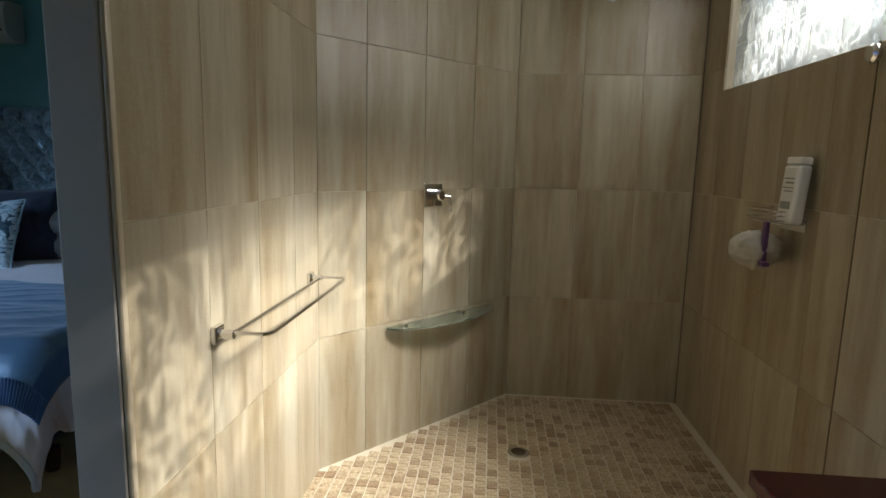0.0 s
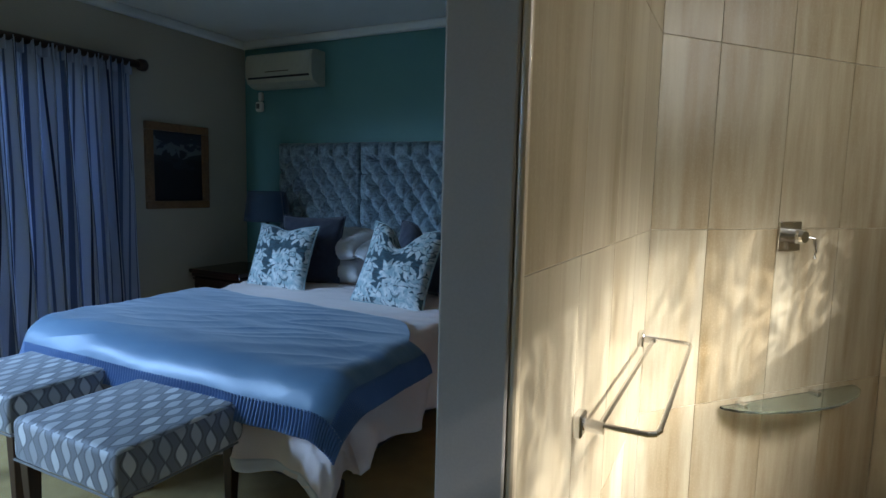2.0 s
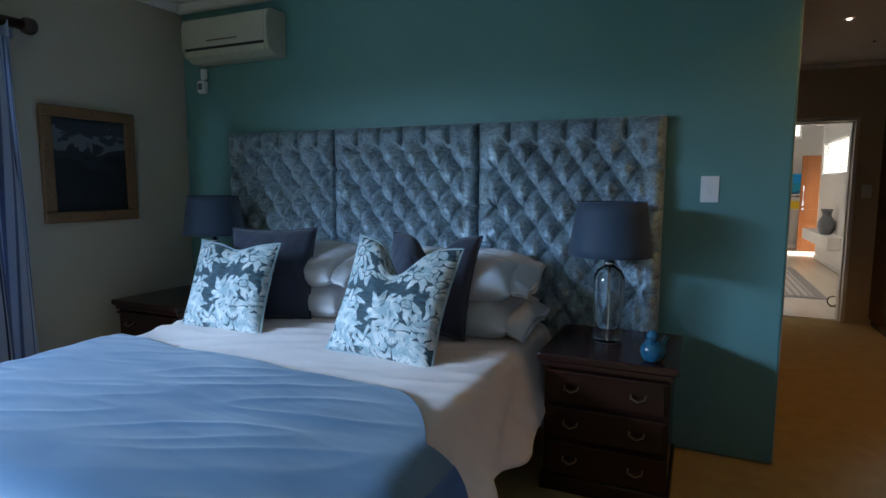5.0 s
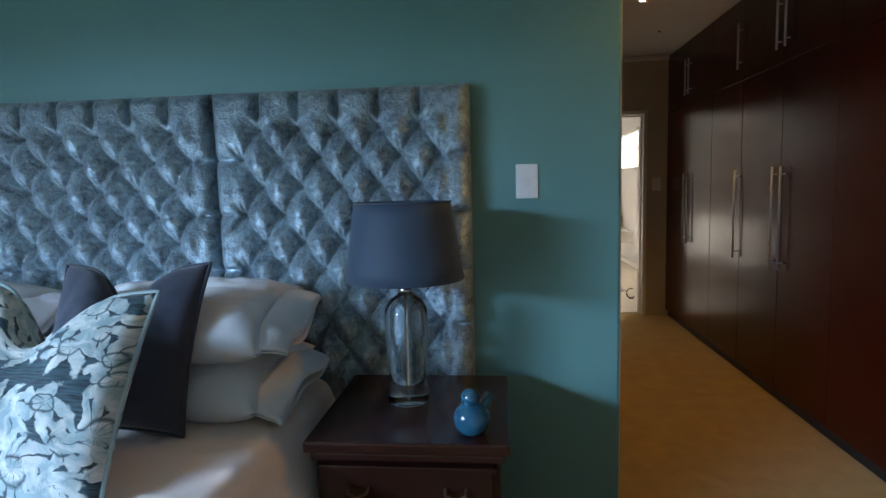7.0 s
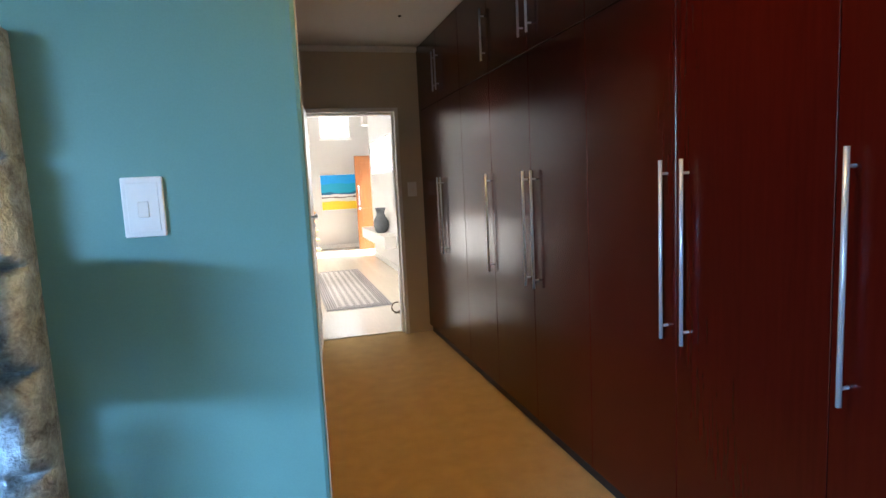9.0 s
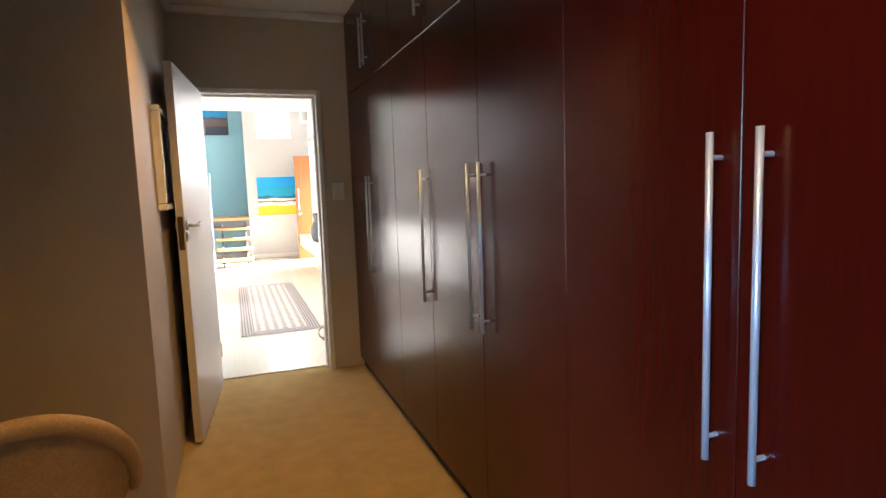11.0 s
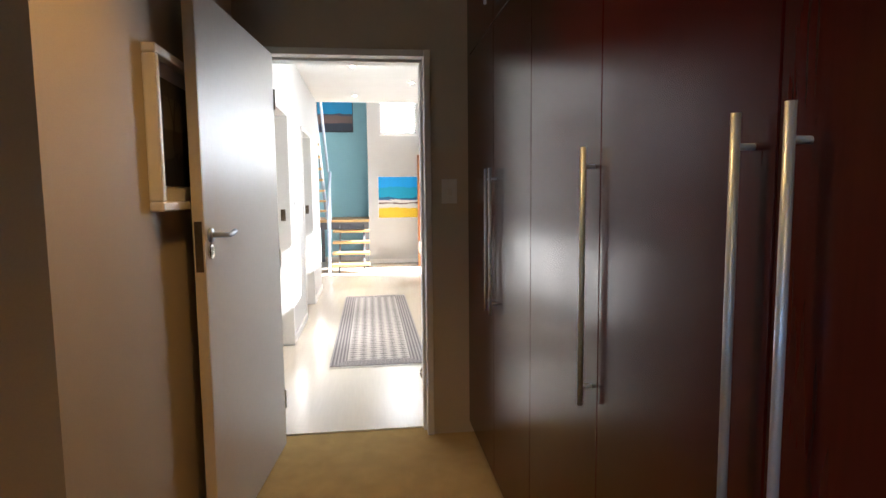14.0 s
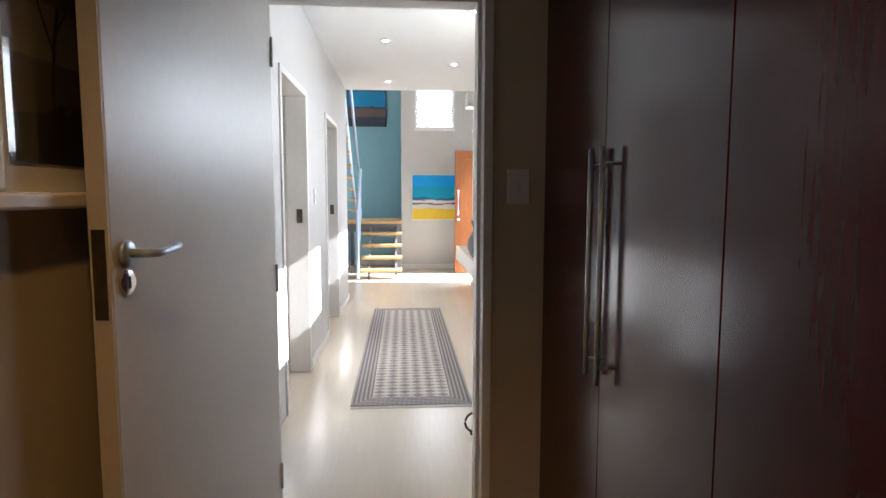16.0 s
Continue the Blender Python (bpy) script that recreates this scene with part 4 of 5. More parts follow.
def puff(x, z, w, h):
    """How far the padding stands out at x, z of a panel w by h."""
    sx, sz = 0.155, 0.108
    px, pz = x - w / 2, z - (h - 0.15)
    p, q = px / sx + pz / (2 * sz), px / sx - pz / (2 * sz)
    dp, dq = p - round(p), q - round(q)
    d = math.hypot(sx * (dp + dq) / 2, sz * (dp - dq))
    dome = abs(math.sin(math.pi * p) * math.sin(math.pi * q)) ** 0.6
    dip = d / (d + 0.011) * 1.12
    body = 0.085 * (0.42 + 0.58 * dome) * dip
    body += 0.0035 * math.exp(-((d - 0.035) / 0.025) ** 2) * math.sin(11 * math.atan2(sz * (dp - dq), sx * (dp + dq) / 2 + 1e-6))
    # upright pleats run from the first buttons to the top, level ones from the outer buttons to the sides
    top, out = smooth_step(pz / 0.06), smooth_step((abs(px) - 0.385) / 0.05)
    kx, kz = round(px / sx), 2 * round((pz / sz + 1) / 2) - 1
    up = math.exp(-abs(px - kx * sx) / 0.013) if abs(kx) <= 2 else 0.0
    side = math.exp(-abs(pz - kz * sz) / 0.013) if kz < 0 else 0.0
    edge = 0.070 * (1 - 0.75 * up * top) * (1 - 0.75 * side * out)
    k = max(top, out)
    body = body * (1 - k) + edge * k
    rim = max(0.0, min(x, w - x, h - z, 0.045)) / 0.045
    return body * math.sqrt(max(0.0, 1 - (1 - rim) ** 2)) + 0.003 * noise.noise(Vector((x * 13, z * 13, w * 5)))


headboard = thing("headboard", (HB_X[0], HB_Y, 0), "deep-buttoned silver teal crushed velvet headboard", "headboard")
for k in range(3):
    x0, x1 = HB_X[k] - HB_X[0], HB_X[k + 1] - HB_X[0]
    w, h, z0 = x1 - x0 - 0.004, HB_TOP - 0.42, 0.42
    nu, nv = 190, 220
    part("panel", grid_bm(nu, nv, lambda u, v: (x0 + 0.002 + u * w, -0.035 - puff(u * w, v * h, w, h), z0 + v * h)), VELVET, headboard, smooth=True)
    part("panel_frame", box_bm(x0, -0.036, 0.0, x1 - 0.002, 0.0, HB_TOP - 0.002, 0.006), VELVET, headboard)
    for r in range(-4, 1):
        for c in range(-3, 4):
            for half in (0, 1):
                bx, bz = w / 2 + (c + half / 2) * 0.155, h - 0.15 + (2 * r - half) * 0.108
                if 0.10 < bx < w - 0.10 and 0.05 < bz < h - 0.08 and not (half == 0 and abs(bx - w / 2) > 0.36):
                    part("button", lathe_bm([(0.004, -0.003), (0.011, 0.0), (0.009, 0.005), (0.003, 0.007)], 10), VELVET, headboard, smooth=True).matrix_local = pose(x0 + bx, -0.037, z0 + bz, 90, 0, 0)

BX0, BX1, BY0, BY1, BZ = -3.38, -1.64, 2.88, 5.02, 0.635
bed = thing("bed", (-2.52, 3.95, 0), "king-size bed base with mattress under white linen", "bed")
part("base", box_bm(BX0 + 2.56, BY0 - 3.91, 0.10, BX1 + 2.48, BY1 - 3.95, 0.33, 0.02), plain("dark_bed_fabric", (0.05, 0.045, 0.045), (0.08, 0.07, 0.07), 0.9), bed)
part("mattress", box_bm(BX0 + 2.54, BY0 - 3.93, 0.33, BX1 + 2.50, BY1 - 3.95, BZ - 0.015, 0.05, 3), WHITE_COTTON, bed)
for x, y in ((-0.85, -0.95), (0.85, -0.95), (-0.85, 0.95), (0.85, 0.95)):
    part("foot", lathe_bm([(0.03, -0.004), (0.035, 0.1)], 12, (x, y, 0)), DARKWOOD, bed)


def drape(x, y, top, x0, x1, y0, r=0.06, flare=0.05):
    """Where a cloth point that lies at x, y, measured along the cloth, comes to hang over the bed's edges."""
    ox, oy = max(x0 - x, x - x1, 0.0), max(y0 - y, 0.0)
    px, py = min(max(x, x0), x1), max(y, y0)
    d = math.hypot(ox, oy)
    if d == 0:
        return Vector((px, py, top))
    dx, dy = ((-1 if x < x0 else 1) * ox / d, -oy / d)
    if d < r * 1.45:
        a = d / r
        out, down = r * math.sin(a), r * (1 - math.cos(a))
    else:
        a = 1.45
        out, down = r * math.sin(a) + flare * (d - r * a), r * (1 - math.cos(a)) + (d - r * a)
    return Vector((px + dx * out, py + dy * out, top - down))


def crease(x, y, seed):
    """Long thin wrinkles that run askew along the cloth."""
    a = 1 - abs(noise.noise(Vector((x * 1.5 + y * 0.9, y * 7.5 - x * 2.8, seed)))) * 2.0
    b = 1 - abs(noise.noise(Vector((x * 3.0 - y * 1.5, y * 17 + x * 4.0, seed + 5)))) * 2.2
    where = 0.5 + 0.9 * noise.noise(Vector((x * 1.3, y * 1.3, seed + 8)))
    return (max(0.0, a) ** 2 + 0.15 * max(0.0, b) ** 2) * max(0.0, min(1.0, where))


def cloth(u0, u1, v0, v1, nu, nv, top, x0, x1, y0, fold, seed, ripple=0.0, r=0.06, flare=0.05, wrinkle=0.0, waves=17):
    def f(u, v):
        x, y = u0 + (u1 - u0) * u, v0 + ((v1(u0 + (u1 - u0) * u) if callable(v1) else v1) - v0) * v
        p = drape(x, y, top, x0, x1, y0, r, flare)
        n = fold * (noise.noise(Vector((x * 1.8, y * 3.5, seed))) + 0.5 * noise.noise(Vector((x * 4 + y * 3, y * 7, seed + 4)))) + wrinkle * crease(x, y, seed)
        hang = max(0.0, min(1.0, (top - p.z - 0.05) / 0.2))
        p.z += n * (1 - hang)
        wave = ripple * hang * (math.sin((x * 1.0 + y) * waves + 4 * noise.noise(Vector((x * 2, y * 2, seed)))) + 0.6 * noise.noise(Vector((x * 9, y * 9, seed))))
        if x > x1:
            p.x += wave + n * hang
        elif x < x0:
            p.x -= wave + n * hang
        if y < y0:
            p.y -= wave + n * hang
        p.z = max(p.z, 0.012)
        return p
    return grid_bm(nu, nv, f)


duvet = thing("duvet", (0, 0, 0), "rumpled white linen duvet spread over the bed", "duvet")
solid(part("cover", cloth(BX0 - 0.38, BX1 + 0.40, BY0 - 0.44, BY1 - 0.06, 170, 170, BZ, BX0, BX1, BY0 + 0.0, 0.010, 1.0, 0.042, 0.075, 0.30, 0.020, 13), LINEN_WARM, duvet, smooth=True), 0.012)
solid(part("hem", cloth(BX0 - 0.38, BX1 + 0.40, BY0 - 0.443, BY0 - 0.40, 170, 4, BZ + 0.003, BX0, BX1, BY0 - 0.002, 0.010, 1.0, 0.042, 0.075, 0.30, 0.020, 13), WHITE_COTTON, duvet, "stitched white cotton hem", smooth=True), 0.014)
throw = thing("blanket", (0, 0, 0), "pale blue satin fleece blanket with ribbed border", "blanket")
TX0, TX1, TY0 = BX0 - 0.02, BX1 + 0.06, BY0 - 0.015
HANG_X, HANG_Y, BAND = 0.14, 0.22, 0.10


def TY1(x):
    """The blanket's edge towards the pillows, its corner pulled down."""
    k = max(0.0, min(1.0, (x - (TX1 - 0.26)) / 0.30))
    return 3.83 - 0.075 * (x - TX0) - 0.30 * k * k + 0.012 * math.sin(x * 9)


def throw_cloth(u0, u1, v0, v1, nu, nv, lift):
    return cloth(u0, u1, v0, v1, nu, nv, BZ + 0.024 + lift, TX0, TX1, TY0, 0.014, 7.0, 0.008, 0.17, 0.22, 0.010, 9)


solid(part("field", throw_cloth(TX0 - HANG_X - 0.002, TX1 + HANG_X + 0.002, TY0 - HANG_Y - 0.002, TY1, 220, 190, 0.0), BLANKET, throw, smooth=True), 0.008)


def rib_strip(u0, u1, v0, v1, along):
    """A band of cords, each standing square to the hem."""
    n = int(((u1 - u0) if along == "x" else 1.35) / 0.0044)
    nu, nv = (n, 6) if along == "x" else (6, n)
    bm = throw_cloth(u0, u1, v0, v1, nu, nv, 0.004)
    bm.normal_update()
    offs = []
    for i, v in enumerate(bm.verts):
        k = (i % (nu + 1)) if along == "x" else (i // (nu + 1))
        offs.append(v.normal * (0.0045 * (1, 0.6, -0.6, -1)[k % 4]))
    for v, o in zip(bm.verts, offs):
        v.co += o
    solid(part("border", bm, RIB, throw, "darker blue ribbed satin border", smooth=True), 0.010)


rib_strip(TX0 - HANG_X - BAND, TX1 + HANG_X + BAND, TY0 - HANG_Y - BAND, TY0 - HANG_Y, "x")
rib_strip(TX1 + HANG_X, TX1 + HANG_X + BAND, TY0 - HANG_Y, TY1, "y")
rib_strip(TX0 - HANG_X - BAND, TX0 - HANG_X, TY0 - HANG_Y, TY1, "y")


def pillow(name, at, w, h, t, mat, label, tilt=70, turn=0, lean=0, chop=0.0, flange=0.0, seed=0.0, piping=None, group=""):
    """A stuffed cushion: w wide, h high, t thick, tilted back from lying flat."""
    ob = thing(name, at, label, "pillow", group, rz=turn, rx=tilt, ry=lean)
    n = 36

    def side(sgn):
        def f(u, v):
            a, b = 2 * u - 1, 2 * v - 1
            x = w / 2 * a * (1 - 0.08 * (1 - b * b))
            y = h / 2 * b * (1 - 0.08 * (1 - a * a))
            e = max(0.0, (1 - abs(a) ** (4.5 if flange else 2.6)) * (1 - abs(b) ** 2.6))
            z = sgn * t / 2 * e ** 0.5
            if chop:
                y -= chop * math.exp(-(a / 0.34) ** 2) * max(0.0, (b + 0.1) / 1.1) ** 2
                z *= 1 - 0.35 * math.exp(-(a / 0.3) ** 2) * max(0.0, b)
            z += sgn * 0.020 * e * (noise.noise(Vector((a * 2.5 + seed, b * 2.5, sgn))) + 0.6 * noise.noise(Vector((a * 6, b * 6 + seed, sgn)))) + sgn * 0.012 * e * crease(a * 0.5, b * 0.35, seed + sgn)
            return (x, y, z)
        return f
    bm = grid_bm(n, n, side(1), lambda u, v: (u * w, v * h))
    back = grid_bm(n, n, side(-1), lambda u, v: (u * w + 2, v * h))
    bmesh.ops.reverse_faces(back, faces=back.faces)
    tmp = bpy.data.meshes.new("tmp")
    back.to_mesh(tmp)
    bm.from_mesh(tmp)
    back.free()
    bpy.data.meshes.remove(tmp)
    bmesh.ops.remove_doubles(bm, verts=bm.verts, dist=0.0008)
    part("case", bm, mat, ob, smooth=True)
    if flange:
        for sgn in (1, -1):
            flap = grid_bm(8, 30, lambda u, v: (w / 2 * (0.90 + 0.0 * v) + flange * u, (h / 2 * 0.92) * (2 * v - 1) * (1 - 0.05 * u),
                                                sgn * (t * 0.20 * (1 - (2 * v - 1) ** 2) * (1 - 0.75 * u) + 0.004) + 0.018 * u * math.sin(8 * v + seed) - 0.03 * u * u + 0.006 * noise.noise(Vector((u * 3, v * 8, seed)))))
            solid(part("open_end", flap, mat, ob, smooth=True), 0.004)
    if piping:
        pts = []
        for k in range(4 * n):
            s, r = divmod(k, n)
            c = -1 + 2 * r / n
            a, b = ((c, -1), (1, c), (-c, 1), (-1, -c))[s]
            x, y = w / 2 * a * (1 - 0.08 * (1 - b * b)), h / 2 * b * (1 - 0.08 * (1 - a * a))
            if chop:
                y -= chop * math.exp(-(a / 0.34) ** 2) * max(0.0, (b + 0.1) / 1.1) ** 2
            pts.append((x, y, 0))
        part("piping", tube_bm(pts, 0.006, 6, closed=True), piping, ob, smooth=True)
    return ob


G = "bed pillows"
for x, tw in ((-3.00, 2), (-2.01, -3)):
    pillow("bed_pillow", (x, 4.74, BZ + 0.10), 0.74, 0.50, 0.21, WHITE_COTTON, "white cotton bed pillow stacked lying flat", 8, tw, seed=x, group=G, flange=0.10)
    pillow("bed_pillow", (x - 0.03, 4.77, BZ + 0.285), 0.74, 0.50, 0.20, WHITE_COTTON, "white cotton bed pillow on top of another", 14, -tw, seed=x + 3, group=G, flange=0.11)
pillow("navy_cushion", (-3.05, 4.50, 0.885), 0.48, 0.54, 0.17, NAVY, "navy cotton cushion leaning on white pillows", 68, 24, chop=0.0, seed=4, piping=NAVY, group="navy cushions")
pillow("navy_cushion", (-2.09, 4.53, 0.895), 0.50, 0.52, 0.17, NAVY, "navy cotton cushion leaning on white pillows", 66, -2, chop=0.13, seed=6, piping=NAVY, group="navy cushions")
pillow("damask_cushion", (-3.10, 4.24, 0.845), 0.51, 0.50, 0.17, DAMASK, "teal and white floral damask cushion", 68, 4, 0, 0.03, seed=2, piping=DAMASK, group="damask cushions")
pillow("damask_cushion", (-2.09, 4.18, 0.87), 0.55, 0.56, 0.18, DAMASK, "teal and white floral damask cushion with dented top", 66, -4, 4, 0.15, seed=9, piping=DAMASK, group="damask cushions")


def nightstand(at):
    ob = thing("nightstand", at, "dark mahogany bedside table with three drawers", "nightstand", "bedside tables")
    part("top", box_bm(-0.295, -0.30, 0.605, 0.295, 0.30, 0.64, 0.008, 3), NIGHTWOOD, ob)
    part("body", box_bm(-0.265, -0.265, 0.06, 0.265, 0.29, 0.606), NIGHTWOOD, ob)
    part("moulding", box_bm(-0.28, -0.285, 0.575, 0.28, 0.285, 0.606, 0.01, 3), NIGHTWOOD, ob)
    part("plinth", box_bm(-0.28, -0.28, -0.004, 0.28, 0.29, 0.075, 0.008), NIGHTWOOD, ob)
    for z0, z1 in ((0.42, 0.565), (0.255, 0.40), (0.09, 0.235)):
        dr = part("drawer", box_bm(-0.245, -0.283, z0, 0.245, -0.262, z1, 0.006), NIGHTWOOD, ob)
        part("drawer_lip", box_bm(-0.255, -0.295, z1 - 0.012, 0.255, -0.265, z1 + 0.004, 0.004), NIGHTWOOD, ob)
        for hx in (-0.14, 0.14):
            part("handle", tube_bm([(hx - 0.03, -0.284, (z0 + z1) / 2 + 0.01), (hx - 0.028, -0.305, (z0 + z1) / 2), (hx, -0.31, (z0 + z1) / 2 - 0.012), (hx + 0.028, -0.305, (z0 + z1) / 2), (hx + 0.03, -0.284, (z0 + z1) / 2 + 0.01)], 0.004, 8), BRONZE, dr)
    return ob


ns = nightstand((-1.205, 4.735, 0))
copy_thing(ns, pose(-4.02, 4.735, 0))


def table_lamp(at):
    ob = thing("table_lamp", at, "clear glass bottle lamp with slate blue drum shade", "lamp", "bedside lamps")
    part("foot", lathe_bm([(0.062, 0), (0.068, 0.008), (0.066, 0.05), (0.055, 0.07)], 28), GLASS, ob, smooth=True)
    part("bottle", lathe_bm([(0.055, 0.07), (0.062, 0.10), (0.068, 0.18), (0.072, 0.27), (0.07, 0.315), (0.055, 0.345), (0.03, 0.362), (0.022, 0.37)], 28), GLASS, ob, smooth=True)
    part("rod", tube_bm([(0, 0, 0.01), (0, 0, 0.42)], 0.005), CHROME, ob)
    part("neck", lathe_bm([(0.026, 0.37), (0.026, 0.385), (0.014, 0.392), (0.014, 0.44), (0.02, 0.445), (0.02, 0.48)], 20), CHROME, ob, smooth=True)
    sh = part("shade", grid_bm(48, 6, lambda u, v: ((0.195 - 0.038 * v) * math.cos(2 * math.pi * u), (0.195 - 0.038 * v) * math.sin(2 * math.pi * u), 0.415 + 0.25 * v)), SHADE, ob, smooth=True)
    solid(sh, 0.003)
    part("shade_ring", tube_bm([(0.157 * math.cos(a * math.pi / 16), 0.157 * math.sin(a * math.pi / 16), 0.665) for a in range(32)], 0.003, 6, closed=True), SHADE, sh)
    for a in (0, 2.094, 4.189):
        part("spoke", tube_bm([(0.018 * math.cos(a), 0.018 * math.sin(a), 0.47), (0.157 * math.cos(a), 0.157 * math.sin(a), 0.655)], 0.002, 6), CHROME, ob)
    return ob


lamp = table_lamp((-1.243, 4.76, 0.641))
copy_thing(lamp, pose(-3.77, 4.80, 0.641))

# a small glazed bird, one mesh
bm = bmesh.new()
bmesh.ops.create_uvsphere(bm, u_segments=28, v_segments=20, radius=0.05)
for v in bm.verts:
    c = v.co
    c.z *= 1.12
    c.x *= 1.1
    up = max(0.0, c.z / 0.056)
    c.x -= 0.006 * up
    c.x *= 1 - 0.35 * up * up
    c.y *= 1 - 0.35 * up * up
    if c.z < -0.045:
        c.z = -0.045
head = bmesh.ops.create_uvsphere(bm, u_segments=20, v_segments=14, radius=0.027)["verts"]
for v in head:
    v.co += Vector((-0.008, -0.004, 0.062))
beak = bmesh.ops.create_cone(bm, segments=10, radius1=0.006, radius2=0.001, depth=0.012)["verts"]
for v in beak:
    v.co = Vector((-0.038 - v.co.z, -0.006 + v.co.y, 0.058 + v.co.x))
tail = bmesh.ops.create_cube(bm, size=1)["verts"]
for v in tail:
    k = v.co.x + 0.5
    v.co = Vector((0.028 + 0.042 * k, 0.01 * k + v.co.y * (0.03 + 0.008 * k), 0.006 + 0.040 * k + v.co.z * (0.034 - 0.014 * k)))
bird = part("bird_figurine", bm, BIRDBLUE, smooth=True)
bird.matrix_world = pose(-1.018, 4.515, 0.687, 0, 0, 38)
tagged(bird, "glossy turquoise ceramic bird figurine", "figurine")


STUDS = plain("grey_stud_trim", (0.16, 0.155, 0.15), (0.26, 0.25, 0.245), 0.4, fine=300)


def ottoman(at, label):
    ob = thing("ottoman", at, label, "ottoman", "ottomans at the bed's foot")
    part("seat", box_bm(-0.305, -0.275, 0.335, 0.305, 0.275, 0.505, 0.03, 4), OGEE, ob, uv=True, smooth=True)
    part("piping", tube_bm([(-0.3, -0.27, 0.339), (0.3, -0.27, 0.339), (0.3, 0.27, 0.339), (-0.3, 0.27, 0.339)], 0.005, 6, closed=True), STUDS, ob, "grey stud trim")
    for sx in (-1, 1):
        for sy in (-1, 1):
            bm = box_bm(-0.025, -0.025, -0.004, 0.025, 0.025, 0.337, 0.003)
            for v in bm.verts:
                k = 0.62 + 0.38 * v.co.z / 0.34
                v.co.x, v.co.y = v.co.x * k + sx * (0.265 - 0.01 * (1 - v.co.z / 0.34)), v.co.y * k + sy * 0.235
            part("leg", bm, DARKWOOD, ob)
    return ob


ott = ottoman((-2.235, 2.465, 0), "square ottoman in grey leaf-pattern fabric on dark legs")
copy_thing(ott, pose(-3.06, 2.555, 0, 0, 0, 1.5))

# curtain on its rod
rod = thing("curtain_rod", (-4.25, 0, 2.235), "dark wooden curtain rod with round finial", "curtain rod")
part("pole", tube_bm([(0, -0.9, 0), (0, 3.98, 0)], 0.028, 16), DARKWOOD, rod, smooth=True)
part("finial", lathe_bm([(0.028, 0), (0.04, 0.006), (0.046, 0.03), (0.044, 0.055), (0.028, 0.07), (0.008, 0.075)], 20), DARKWOOD, rod, smooth=True).matrix_local = pose(0, 3.98, 0, -90, 0, 0)
for yy in (-0.8, 1.5, 3.85):
    part("bracket", box_bm(-0.11, yy - 0.012, -0.02, -0.02, yy + 0.012, 0.02, 0.003), DARKWOOD, rod)
CLOTHS = [plain("pale_blue_curtain", (0.50, 0.55, 0.68), (0.58, 0.63, 0.76), 0.8, fine=300, relief=0.2, sheen=0.2, stretch=(1, 1, 0.2)),
          plain("dark_blue_stripe", (0.03, 0.04, 0.09), (0.05, 0.06, 0.12), 0.8, fine=300, relief=0.2),
          plain("mid_blue_stripe", (0.14, 0.18, 0.30), (0.18, 0.22, 0.36), 0.8, fine=300, relief=0.2)]

for m in CLOTHS:
    # thin cloth: daylight comes through it
    nt = m.node_tree
    tl, mx = nt.nodes.new("ShaderNodeBsdfTranslucent"), nt.nodes.new("ShaderNodeMixShader")
    mx.inputs[0].default_value = 0.4
    nt.links.new(nt.nodes["Principled BSDF"].inputs["Base Color"].links[0].from_socket, tl.inputs[0])
    nt.links.new(nt.nodes["Principled BSDF"].outputs[0], mx.inputs[1])
    nt.links.new(tl.outputs[0], mx.inputs[2])
    nt.links.new(mx.outputs[0], nt.nodes["Material Output"].inputs[0])


def curtain(name, y0, y1, folds, seed, label):
    ob = thing(name, (-4.25, y0, 0.02), label, "curtain", "bedroom curtains")
    n, m = folds * 22, 26

    def f(u, v):
        z = 2.235 * v - 0.012
        a = 2 * math.pi * folds * u + 2.2 * noise.noise(Vector((u * 7, v * 0.7, seed))) + 0.8 * noise.noise(Vector((u * 19, v * 1.2, seed)))
        gather = 0.55 + 0.45 * (1 - v)
        x = (0.066 + 0.04 * noise.noise(Vector((u * 9, seed, 0)))) * math.sin(a) * gather + 0.012 * noise.noise(Vector((u * 30, v * 3, seed)))
        return (x, (y1 - y0) * u * (1 + 0.035 * (1 - v)) + 0.018 * math.sin(2 * a) * gather, z)
    bm = grid_bm(n, m, f)
    bm.faces.ensure_lookup_table()
    for i, face in enumerate(bm.faces):
        c = i % n
        face.material_index = 1 if c % 29 in (3, 16) else 2 if c % 29 in (7, 8, 12, 20, 21, 25) else 0
    solid(part("cloth", bm, CLOTHS, ob, smooth=True), 0.002)
    tape = grid_bm(folds * 22, 3, lambda u, v: (0.032 * math.sin(2 * math.pi * folds * 2 * u), (y1 - y0) * u, 2.13 + 0.085 * v))
    part("heading_tape", tape, CLOTHS[0], ob, smooth=True)
    return ob


curtain("curtain", 2.72, 3.93, 12, 2.0, "pale blue curtain with thin dark stripes, hanging")
curtain("curtain", -0.9, -0.15, 7, 5.0, "pale blue curtain with thin dark stripes, drawn aside")


